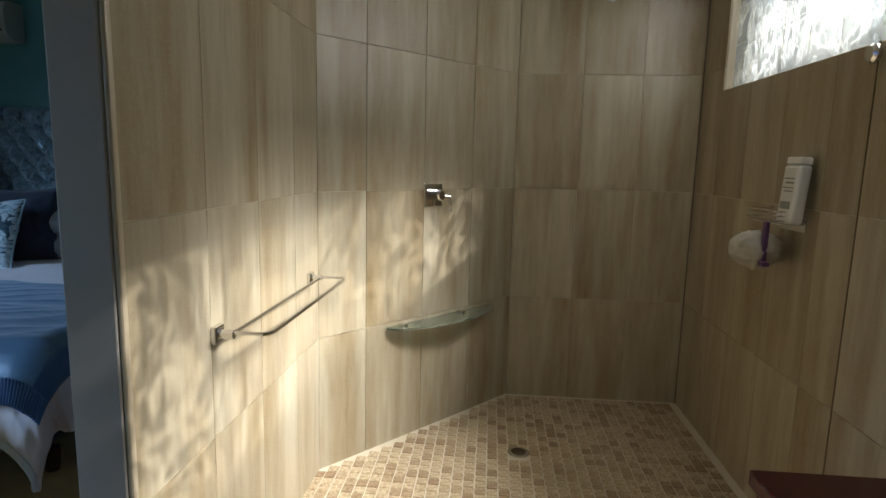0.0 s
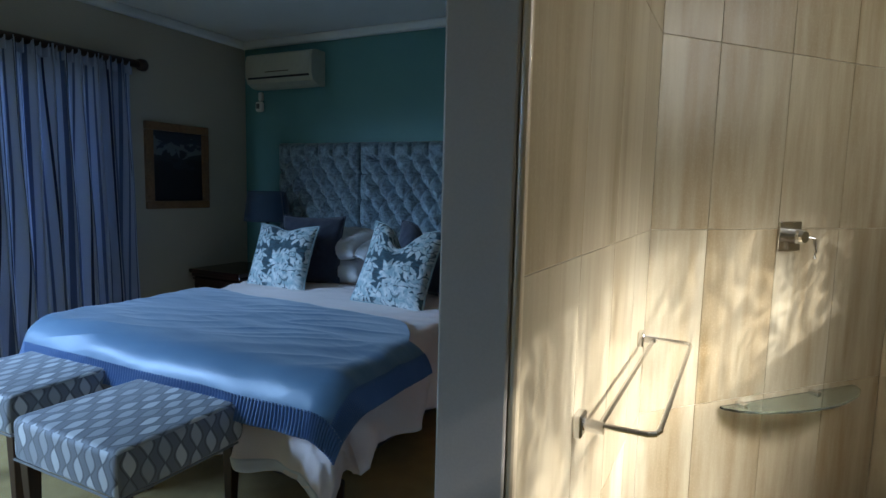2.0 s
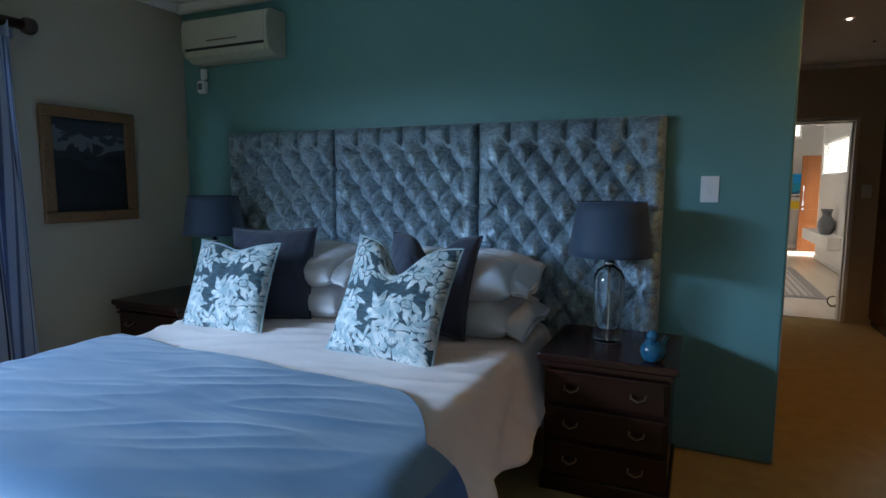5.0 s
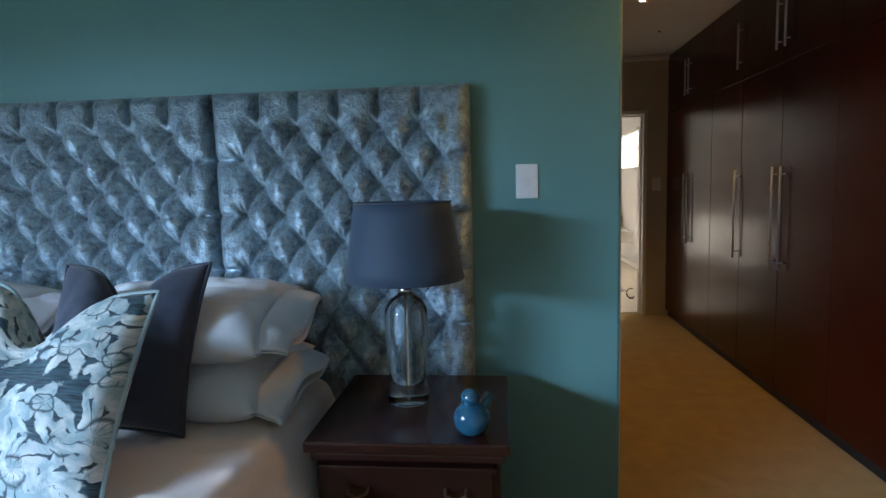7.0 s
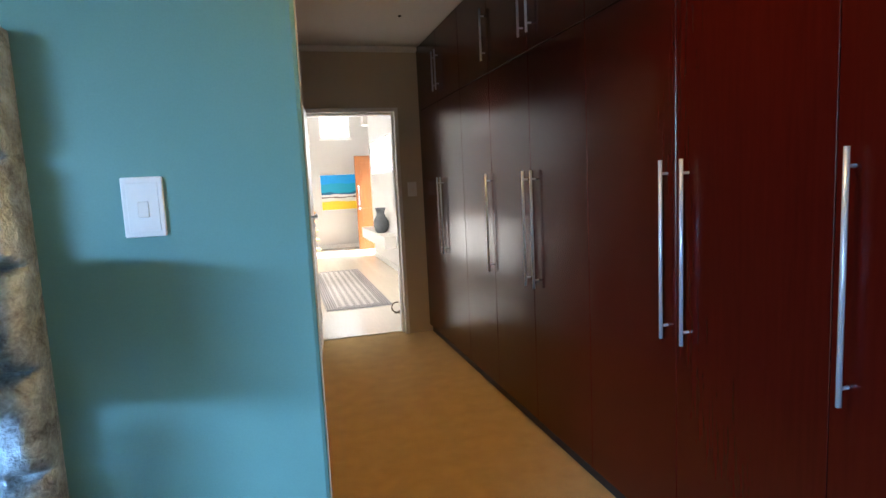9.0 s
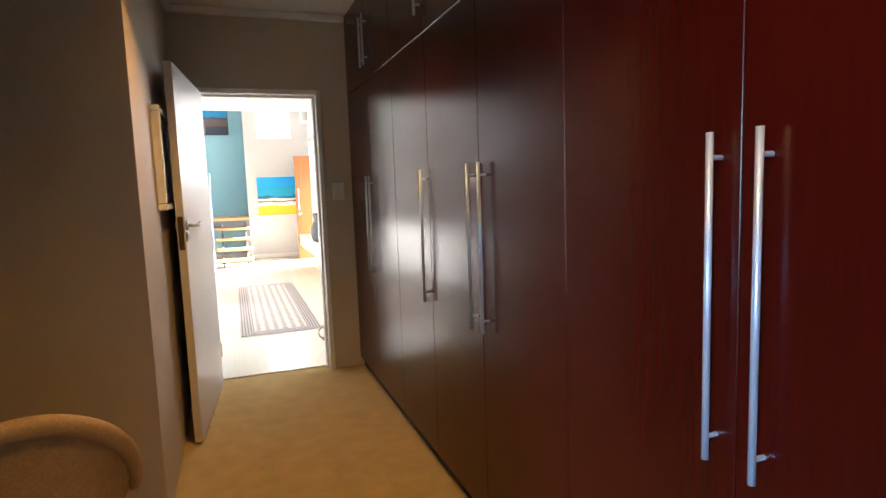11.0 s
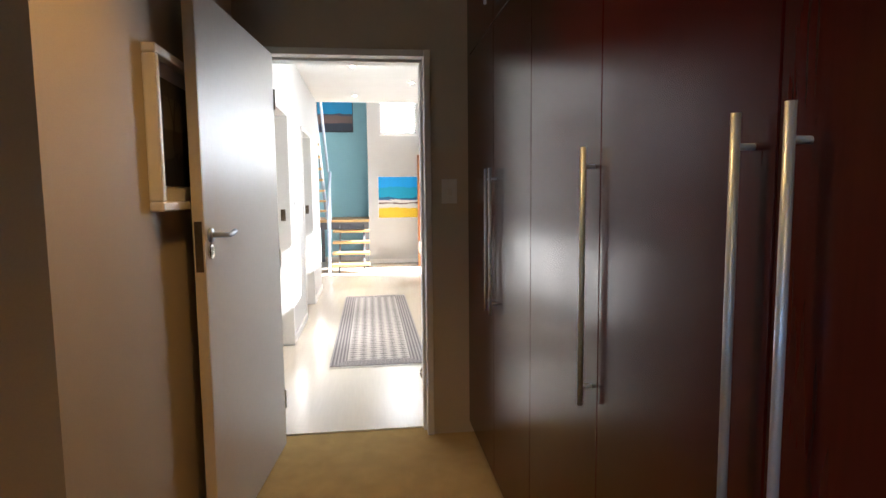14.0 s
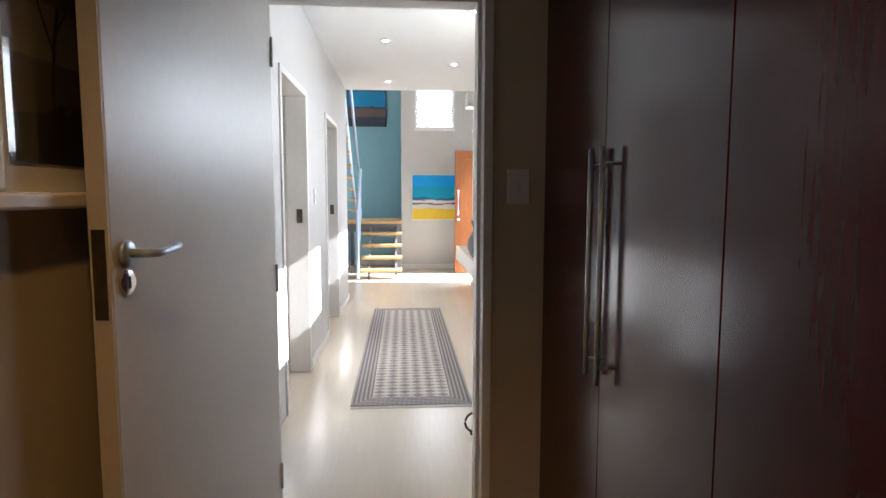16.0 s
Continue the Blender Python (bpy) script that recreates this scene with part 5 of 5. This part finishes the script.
def picture(name, at, rz, w, h, fw, depth, frame_mat, art, label, mount=0.0, sub="canvas"):
    """A framed picture that hangs on a wall and looks along its own -y."""
    ob = thing(name, at, label, "picture", rz=rz)
    for x0, z0, x1, z1 in ((-w / 2, -h / 2, w / 2, -h / 2 + fw), (-w / 2, h / 2 - fw, w / 2, h / 2), (-w / 2, -h / 2 + fw, -w / 2 + fw, h / 2 - fw), (w / 2 - fw, -h / 2 + fw, w / 2, h / 2 - fw)):
        part("frame", box_bm(x0, -depth, z0, x1, 0, z1, min(0.006, fw / 4)), frame_mat, ob)
    iw, ih = w - 2 * fw, h - 2 * fw
    if mount:
        part("mount", box_bm(-iw / 2, -0.012, -ih / 2, iw / 2, -0.002, ih / 2), WHITE_COTTON, ob)
    aw, ah = iw - 2 * mount, ih - 2 * mount
    part(sub, grid_bm(1, 1, lambda u, v: (-aw / 2 + aw * u, -0.0145, -ah / 2 + ah * v), lambda u, v: (u, v)), art, ob)
    return ob


picture("framed_painting", (-4.36, 4.385, 1.495), 90, 0.60, 0.69, 0.065, 0.035, GILT, MOODY, "dark moody painting in a worn gilt frame")
ac = thing("air_conditioner", (-3.79, 5.14, 2.36), "yellowed white split air conditioner on the wall", "air conditioner")
bm = bmesh.new()
prof = [(0, -0.145), (-0.10, -0.145), (-0.165, -0.115), (-0.19, -0.05), (-0.19, 0.08), (-0.17, 0.13), (-0.13, 0.145), (0, 0.145)]
ends = [[bm.verts.new((x, y, z)) for y, z in prof] for x in (-0.37, 0.37)]
for i in range(len(prof)):
    j = (i + 1) % len(prof)
    bm.faces.new((ends[0][i], ends[0][j], ends[1][j], ends[1][i]))
bm.faces.new(ends[0][::-1]), bm.faces.new(ends[1])
bmesh.ops.recalc_face_normals(bm, faces=bm.faces)
bmesh.ops.bevel(bm, geom=list(bm.edges), offset=0.008, segments=2, profile=0.5, affect="EDGES")
part("casing", bm, AGED_PLASTIC, ac)
part("front_panel", box_bm(-0.35, -0.196, -0.045, 0.35, -0.188, 0.12, 0.004), AGED_PLASTIC, ac)
part("outlet", box_bm(-0.34, -0.188, -0.078, 0.34, -0.175, -0.062, 0.002), BLACKISH, ac, "dark air outlet slot")
part("flap", box_bm(-0.34, -0.176, -0.118, 0.34, -0.158, -0.082, 0.004), AGED_PLASTIC, ac)
part("maker_badge", box_bm(-0.13, -0.1985, -0.03, 0.13, -0.1955, -0.022), BRONZE, ac)
sensor = thing("alarm_sensor", (-4.145, 5.14, 2.075), "small white plastic alarm sensor with dark lens", "alarm sensor")
part("bracket", box_bm(-0.022, -0.03, 0.05, 0.022, 0, 0.125, 0.008), PLASTIC, sensor)
part("body", box_bm(-0.036, -0.055, -0.05, 0.036, -0.005, 0.04, 0.016, 3), PLASTIC, sensor)
part("arm", tube_bm([(0, -0.02, 0.06), (0, -0.028, 0.03)], 0.009, 10), PLASTIC, sensor)
part("lens", box_bm(-0.019, -0.058, -0.025, 0.019, -0.052, 0.02, 0.005), VASEGREY, sensor, "dark sensor lens")


def wall_switch(at, rz, w, h, label):
    ob = thing("light_switch", at, label, "light switch", "light switches", rz=rz)
    part("plate", box_bm(-w / 2, -0.009, -h / 2, w / 2, 0, h / 2, 0.003), PLASTIC, ob)
    part("inner_plate", box_bm(-w / 2 + 0.01, -0.0105, -h / 2 + 0.012, w / 2 - 0.01, -0.0085, h / 2 - 0.012, 0.001), PLASTIC, ob)
    part("rocker", box_bm(-0.011, -0.0135, -0.022, 0.011, -0.010, 0.012, 0.0015), ENAMEL, ob)
    return ob


wall_switch((-0.826, 5.14, 1.366), 0, 0.083, 0.13, "white plastic light switch on the teal wall")
wall_switch((0.627, 8.88, 1.334), 0, 0.083, 0.13, "white plastic light switch beside the door")
wall_switch((HX, 11.32, 1.29), 90, 0.075, 0.12, "white plastic light switch in the hall")

# ---- passage ----
CX = 0.727
seams = [4.245 + 0.57 * k for k in range(9)]


def cupboard(k0, k1, handles):
    y0, y1 = seams[k0], seams[k1] + (0.075 if k1 == 8 else 0)
    ob = thing("wardrobe", (CX, y0, 0), "tall built-in mahogany wardrobe with steel bar handles", "wardrobe", "built-in wardrobes")
    w = y1 - y0
    # Carcass in black puts the shade of the door gaps into its colour.
    part("carcass", box_bm(0.022, 0.0, 0.065, 0.60, w, CEIL - 0.006), BLACKISH, ob)
    part("plinth", box_bm(0.03, 0.0, -0.004, 0.58, w, 0.064), BLACKISH, ob)
    if k1 == 8:
        part("filler", box_bm(0.002, seams[8] - y0 + 0.002, 0.065, 0.022, w - 0.002, CEIL - 0.008), CUPBOARD, ob)
    for k in range(k0, k1):
        a, b = seams[k] - y0 + 0.0015, seams[k + 1] - y0 - 0.0015
        hy = handles[k - k0] - y0
        for nm, z0, z1, h0, h1 in (("door", 0.068, 2.022, 0.81, 1.425), ("upper_door", 2.027, CEIL - 0.012, 2.105, 2.41)):
            d = part(nm, box_bm(0.0, a, z0, 0.02, b, z1, 0.0015, 1), CUPBOARD, ob)
            hd = part("handle", tube_bm([(-0.028, hy, h0), (-0.028, hy, h1)], 0.0068, 14), STEEL, d, "brushed steel bar handle", smooth=True)
            for zz in (h0 + 0.045, h1 - 0.045):
                part("handle_post", tube_bm([(-0.028, hy, zz), (0.002, hy, zz)], 0.005, 10), STEEL, d)
    return ob


cupboard(0, 1, [4.767])
cupboard(1, 3, [5.325, 5.43])
cupboard(3, 5, [6.469, 6.571])
cupboard(5, 6, [7.131])
cupboard(6, 8, [8.178, 8.268])

hinge, free = Vector((-0.262, 8.866)), Vector((-0.357, 7.888))
leaf_dir = (free - hinge).normalized()
leaf_ang = math.degrees(math.atan2(leaf_dir.y, leaf_dir.x))
L = (free - hinge).length
door = thing("door_1", (hinge.x, hinge.y, 0), "white painted flush door standing open", "door", rz=leaf_ang)
door["kind"] = "structure"
part("leaf", box_bm(0, -0.04, 0.006, L - 0.002, 0, 2.025, 0.002, 1), DOORPAINT, door)
part("edge_strip", box_bm(L - 0.0018, -0.039, 0.008, L + 0.003, -0.001, 2.023), CREAM, door, "cream painted door edge")
part("lock_plate", box_bm(L + 0.003, -0.033, 1.06, L + 0.005, -0.007, 1.235), BRONZE, door, "worn bronze lock plate")
for sgn, yy in ((1, 0.0), (-1, -0.04)):
    part("rose", lathe_bm([(0.026, 0), (0.026, 0.008), (0.02, 0.012)], 20), STEEL, door, smooth=True).matrix_local = pose(L - 0.048, yy, 1.185, -90 * sgn, 0, 0)
    if sgn > 0:
        part("lever", tube_bm([(L - 0.048, 0.0, 1.185), (L - 0.048, 0.045, 1.185), (L - 0.056, 0.055, 1.185), (L - 0.09, 0.056, 1.183), (L - 0.14, 0.054, 1.188), (L - 0.165, 0.05, 1.192)], 0.009, 12), STEEL, door, "brushed steel lever handle", smooth=True)
    part("keyhole_rose", lathe_bm([(0.026, 0), (0.026, 0.005), (0.022, 0.007)], 24), CHROME, door, smooth=True).matrix_local = pose(L - 0.048, yy, 1.126, -90 * sgn, 0, 0)
part("keyhole", box_bm(L - 0.051, 0.0065, 1.114, L - 0.045, 0.0082, 1.138), BLACKISH, door)
for zz in (0.25, 1.0, 1.8):
    part("hinge", tube_bm([(0.0, 0.004, zz - 0.05), (0.0, 0.004, zz + 0.05)], 0.005, 10), ENAMEL, door)

picture("framed_print", (-0.451, 7.985, 1.525), 90, 0.64, 0.50, 0.03, 0.042, ENAMEL, TREEPRINT, "dark tree print in a deep white box frame", 0.05, "print")
bm = bmesh.new()
tube_bm([(0.0, 0, -0.12), (-0.01, 0, -0.03), (0.0, 0, 0.04), (0.02, 0, 0.12)], 0.006, 6, bm)
tube_bm([(0.0, 0, 0.03), (-0.03, 0, 0.09), (-0.05, 0, 0.13)], 0.004, 6, bm)
tube_bm([(0.008, 0, 0.07), (0.04, 0, 0.11), (0.05, 0, 0.15)], 0.003, 6, bm)
pr = [o for o in scene.objects if o.name.startswith("framed_print")][0]
part("printed_tree", bm, BLACKISH, pr).matrix_local = Matrix.Translation((-0.10, -0.0145, 0.0)) @ Matrix.Diagonal((1, 0.1, 1, 1))

for at in ((0.05, 4.95), (0.05, 7.08)):
    dl = thing("downlight", (*at, CEIL), "small recessed ceiling downlight, lit", "downlight", "passage downlights")
    part("ring", lathe_bm([(0.034, 0), (0.034, -0.004), (0.022, -0.006)], 24), ENAMEL, dl)
    part("bulb", lathe_bm([(0.017, -0.005), (0.015, -0.007)], 20), BULB, dl)
for at in ((0.063, 11.69), (0.707, 12.51), (0.044, 13.41), (0.712, 10.88)):
    dl = thing("downlight", (*at, CEIL), "small recessed hall downlight, lit", "downlight", "hall downlights")
    part("ring", lathe_bm([(0.05, 0), (0.05, -0.005), (0.036, -0.007)], 24), ENAMEL, dl)
    part("bulb", lathe_bm([(0.026, -0.006), (0.022, -0.009)], 20), BULB, dl)
det = thing("smoke_detector", (0.39, 7.94, CEIL), "tiny dark ceiling sensor", "sensor")
part("dome", lathe_bm([(0.012, 0), (0.012, -0.006), (0.006, -0.01)], 14), BLACKISH, det)

chair = thing("wicker_chair", (-0.765, 6.55, 0), "woven wicker tub chair in the alcove", "chair", rz=200)


def shell(u, v):
    a = math.pi * (1.25 * u - 0.125)
    r = 0.27 - 0.05 * math.sin(math.pi * v) + 0.03 * v
    top = 0.42 + 0.36 * math.sin(max(0.0, min(math.pi, a)))
    return (r * math.cos(a), r * math.sin(a), 0.14 + (top - 0.14) * v)


bm = grid_bm(90, 34, lambda u, v: tuple(Vector(shell(u, v)) * 1.0 + Vector((math.cos(math.pi * (1.25 * u - 0.125)), math.sin(math.pi * (1.25 * u - 0.125)), 0)) * 0.006 * math.sin(u * 140) * math.sin(v * 54)))
solid(part("back", bm, WICKER, chair, smooth=True), 0.018)
part("rolled_rim", tube_bm([shell(i / 40, 1.0) for i in range(41)], 0.028, 10), WICKER, chair, smooth=True)
part("seat", lathe_bm([(0.24, 0.34), (0.25, 0.37), (0.24, 0.42), (0.1, 0.43)], 28), WICKER, chair, smooth=True)
for a in (0.5, 2.6, 3.9, 5.5):
    part("leg", tube_bm([(0.2 * math.cos(a), 0.2 * math.sin(a), -0.004), (0.21 * math.cos(a), 0.21 * math.sin(a), 0.36)], 0.018, 10), WICKER, chair)

# ---- hall ----
rug = thing("runner_rug", (0, 0, 0), "grey woven runner rug with medallion rows", "rug")
part("woven_field", box_bm(-0.13, 10.22, -0.003, 0.63, 13.28, 0.009, 0.003, 1), RUG, rug)
me = rug.children[0].data
uvl = me.uv_layers.new(name="UVMap")
for l in me.loops:
    c = me.vertices[l.vertex_index].co
    uvl.data[l.index].uv = (c.x + 0.13, c.y - 10.22)
for y0, y1 in ((10.18, 10.22), (13.28, 13.32)):
    bm = bmesh.new()
    for k in range(76):
        x = -0.126 + k * 0.01
        box_bm(x, y0 + random.uniform(0, 0.008), -0.003, x + 0.006, y1, 0.003, bm=bm)
    tagged(part("fringe", bm, FRINGE, rug), kind="stuff")
stop = thing("door_stop", (0.59, 9.78, 0), "dark bent metal door hook on the floor", "door stop")
part("hook", tube_bm([(0.0 + 0.055 * math.cos(a), 0, 0.062 + 0.055 * math.sin(a)) for a in [1.2 + 0.33 * i for i in range(14)]], 0.007, 8), BRONZE, stop, smooth=True)
part("base", lathe_bm([(0.03, -0.003), (0.028, 0.01)], 16), BRONZE, stop)

front = thing("door_2", (1.90, 16.22, 0), "orange varnished wooden entrance door standing open", "door", rz=180)
front["kind"] = "structure"
FW, FH = 0.84, 2.02
part("stile", box_bm(0, -0.022, 0.005, 0.12, 0.022, FH, 0.003), DOORWOOD, front)
part("stile", box_bm(FW - 0.12, -0.022, 0.005, FW, 0.022, FH, 0.003), DOORWOOD, front)
for z0, z1 in ((0.005, 0.22), (0.70, 0.90), (FH - 0.14, FH)):
    part("cross_rail", box_bm(0.12, -0.02, z0, FW - 0.12, 0.02, z1, 0.003), DOORWOOD, front)
for z0, z1 in ((0.22, 0.70), (0.90, FH - 0.14)):
    part("door_panel", box_bm(0.121, -0.010, z0, FW - 0.121, 0.010, z1, 0.003), DOORWOOD, front)
part("pull_handle", tube_bm([(FW - 0.05, 0.022, 0.98), (FW - 0.05, 0.065, 0.98), (FW - 0.05, 0.065, 1.38), (FW - 0.05, 0.022, 1.38)], 0.012, 10), STEEL, front, "steel pull handle")
part("lock", lathe_bm([(0.025, 0), (0.022, 0.012)], 16), STEEL, front).matrix_local = pose(FW - 0.06, 0.022, 0.90, -90, 0, 0)

picture("beach_canvas", (0.76, EY, 1.262), 0, 0.80, 0.80, 0.012, 0.03, WHITE_COTTON, BEACH, "bright beach painting in blue, white and yellow")
picture("sea_canvas", (-0.44, 17.5, 2.87), 0, 0.70, 0.64, 0.012, 0.03, NAVY, SEASCAPE, "dusky sea painting high on the blue wall")

# stair of oak treads on steel
STEEL_GREY = plain("grey_painted_steel", (0.09, 0.09, 0.10), (0.13, 0.13, 0.14), 0.5)
stair = thing("staircase", (-0.13, 16.0, 0), "open stair of oak treads on grey steel", "staircase")
for k, (yy, zz) in enumerate(((15.56, 0.155), (15.73, 0.335), (15.90, 0.51), (16.08, 0.695))):
    part("tread", box_bm(-0.32, yy - 16.0, zz - 0.04, 0.315, yy - 15.74, zz, 0.004), TREADWOOD, stair)
for x in (-0.2, 0.22):
    bm = bmesh.new()
    bmesh.ops.create_cube(bm, size=1)
    for v in bm.verts:
        k = v.co.z + 0.5
        v.co = Vector((x + v.co.x * 0.03, -0.38 + 0.72 * k + v.co.y * 0.09, -0.003 + 0.80 * k))
    part("stringer", bm, STEEL_GREY, stair)
part("landing", box_bm(-0.68, 0.26, 0.83, 0.315, 1.49, 0.875, 0.004), TREADWOOD, stair)
part("landing_beam", box_bm(-0.66, 0.28, 0.70, 0.30, 1.48, 0.829), STEEL_GREY, stair)
for x, y in ((-0.6, 1.4), (0.27, 1.4), (-0.6, 0.4), (0.27, 0.4)):
    part("post", box_bm(x - 0.03, y - 0.03, -0.003, x + 0.03, y + 0.03, 0.70), STEEL_GREY, stair)
for k in range(10):
    part("tread", box_bm(-1.2, 0.36 - 0.2 * k, 1.05 + 0.18 * k - 0.035, -0.44, 0.60 - 0.2 * k, 1.05 + 0.18 * k, 0.004), TREADWOOD, stair)
part("upper_stringer", tube_bm([(-0.46, 0.75, 0.82), (-0.46, -1.4, 2.75)], 0.03, 8), STEEL, stair)
part("handrail", tube_bm([(-0.42, 0.7, 1.75), (-0.42, -1.4, 3.5)], 0.022, 10), STEEL, stair)
part("newel", tube_bm([(-0.36, -0.42, 0.02), (-0.36, -0.42, 1.05), (-0.36, 0.35, 1.72)], 0.024, 10), STEEL, stair)
for k in range(4):
    part("baluster", tube_bm([(-0.36, -0.2 + 0.17 * k, 0.2 + 0.18 * k), (-0.36, -0.2 + 0.17 * k, 1.22 + 0.15 * k)], 0.01, 8), STEEL, stair)


structure("window_2", [(RX + 0.06, 12.0, 1.58, RX + 0.10, 12.04, 2.2), (RX + 0.06, 14.71, 1.58, RX + 0.10, 14.75, 2.2), (RX + 0.06, 12.04, 1.58, RX + 0.10, 14.71, 1.62), (RX + 0.06, 12.04, 2.16, RX + 0.10, 14.71, 2.2), (RX + 0.06, 13.36, 1.62, RX + 0.10, 13.40, 2.16)], ENAMEL, "white framed hall window with a venetian blind")
structure("window_3", [(RX + 0.06, 9.7, 1.55, RX + 0.10, 9.74, 2.2), (RX + 0.06, 11.46, 1.55, RX + 0.10, 11.5, 2.2), (RX + 0.06, 10.58, 1.55, RX + 0.10, 10.62, 2.2)], ENAMEL)
structure("window_4", [(0.43, EY + 0.05, 2.45, 0.47, EY + 0.09, 3.2), (1.06, EY + 0.05, 2.45, 1.10, EY + 0.09, 3.2), (0.47, EY + 0.05, 2.45, 1.06, EY + 0.09, 2.49), (0.41, EY - 0.03, 2.42, 1.12, EY, 2.45)], ENAMEL, "high white framed window")


def blind(name, at, rz, w, h, slats, tilt, label):
    ob = thing(name, at, label, "blind", rz=rz)
    part("head_rail", box_bm(-w / 2, -0.03, -0.04, w / 2, 0.02, 0, 0.003), ENAMEL, ob)
    part("bottom_rail", box_bm(-w / 2, -0.02, -h, w / 2, 0.01, -h + 0.02, 0.003), ENAMEL, ob)
    bm = box_bm(-w / 2, -0.024, -0.0012, w / 2, 0.024, 0.0012)
    me = bpy.data.meshes.new("slat")
    bm.to_mesh(me)
    bm.free()
    me.materials.append(ENAMEL)
    for k in range(slats):
        s = new("slat", me)
        s.parent = ob
        s.matrix_local = pose(0, -0.005, -0.06 - k * (h - 0.09) / (slats - 1), tilt, 0, 0)
    return ob


blind("venetian_blind", (RX - 0.01, 13.38, 2.20), -90, 2.72, 0.62, 13, 35, "white venetian blind, slats half open")
blind("venetian_blind", (0.765, EY - 0.035, 3.19), 0, 0.66, 0.74, 15, 35, "white venetian blind on a high window")
ledge = thing("wall_shelf", (RX, 13.7, 0.585), "thick white wall-mounted shelf", "shelf")
part("board", box_bm(-0.24, -1.25, -0.19, 0.0, 1.2, 0.0, 0.005), WHITE_PAINT, ledge)
vase = thing("vase", (RX - 0.13, 13.3, 0.585), "grey stoneware vase on the white shelf", "vase")
part("body", lathe_bm([(0.07, 0), (0.10, 0.03), (0.13, 0.12), (0.125, 0.2), (0.08, 0.28), (0.065, 0.31), (0.07, 0.36), (0.095, 0.42), (0.085, 0.42), (0.055, 0.36)], 28), VASEGREY, vase, smooth=True)

# what is seen outside by the windows
out1 = structure("backdrop", [(4.4, 8.0, -0.25, 4.5, 18.5, 3.9)], SKYGLOW, "bright overexposed outdoors")
out1.visible_shadow = False
out2 = structure("backdrop_high", [(-1.0, 18.6, 1.8, 3.0, 18.7, 4.5)], HIGHSKY)

# ---- shower floor of small stones, last ----
MX0, MX1, MY0, MY1, PITCH = -0.462, XD, 2.10, YC, 0.0478
shower_floor = structure("floor_shower", [(MX0, MY0, -0.003, MX1, MY1, SHOWER_Z + 0.0005)], GROUT, "shower floor of tumbled stone mosaic")
me_all = []
for v in range(3):
    g = 0.0022
    bm = box_bm(-PITCH / 2 + g, -PITCH / 2 + g, -0.004, PITCH / 2 - g, PITCH / 2 - g, 0.0045 + 0.0006 * v, 0.003, 1)
    me = bpy.data.meshes.new("mosaic_stone")
    bm.to_mesh(me)
    bm.free()
    me.materials.append(MOSAIC)
    me_all.append(me)
stones, rest = 0, bmesh.new()
cells = [(i, j) for j in range(38) for i in range(37)]
cells.sort(key=lambda c: abs(MX0 + (c[0] + 0.5) * PITCH - 0.35) + abs(MY0 + (c[1] + 0.5) * PITCH - 3.15))
for i, j in cells:
    x, y = MX0 + (i + 0.5) * PITCH, MY0 + (j + 0.5) * PITCH
    if y > MY1 - 0.02 or x > MX1 - 0.02 or (y - SY) * 0.658 > (x - SX) * 0.753 - 0.028:
        continue
    if math.hypot(x - 0.399, y - 3.218) < 0.05:
        continue
    jx, jy, ja = random.uniform(-0.001, 0.001), random.uniform(-0.001, 0.001), random.uniform(-1.5, 1.5)
    if stones < 300:
        o = new("mosaic_stone", random.choice(me_all))
        o.parent = shower_floor
        o.matrix_local = pose(x + jx, y + jy, SHOWER_Z, 0, 0, ja)
        stones += 1
    else:
        g = PITCH / 2 - 0.0022
        t = g - 0.003
        lo = [rest.verts.new((x + jx + a * g, y + jy + b * g, SHOWER_Z + 0.0)) for a, b in ((-1, -1), (1, -1), (1, 1), (-1, 1))]
        mi = [rest.verts.new((x + jx + a * g, y + jy + b * g, SHOWER_Z + 0.002)) for a, b in ((-1, -1), (1, -1), (1, 1), (-1, 1))]
        hi = [rest.verts.new((x + jx + a * t, y + jy + b * t, SHOWER_Z + 0.005)) for a, b in ((-1, -1), (1, -1), (1, 1), (-1, 1))]
        rest.faces.new(hi)
        for k in range(4):
            rest.faces.new((lo[k], lo[(k + 1) % 4], mi[(k + 1) % 4], mi[k]))
            rest.faces.new((mi[k], mi[(k + 1) % 4], hi[(k + 1) % 4], hi[k]))
tagged(part("mosaic_stones", rest, MOSAIC, shower_floor), kind="stuff")
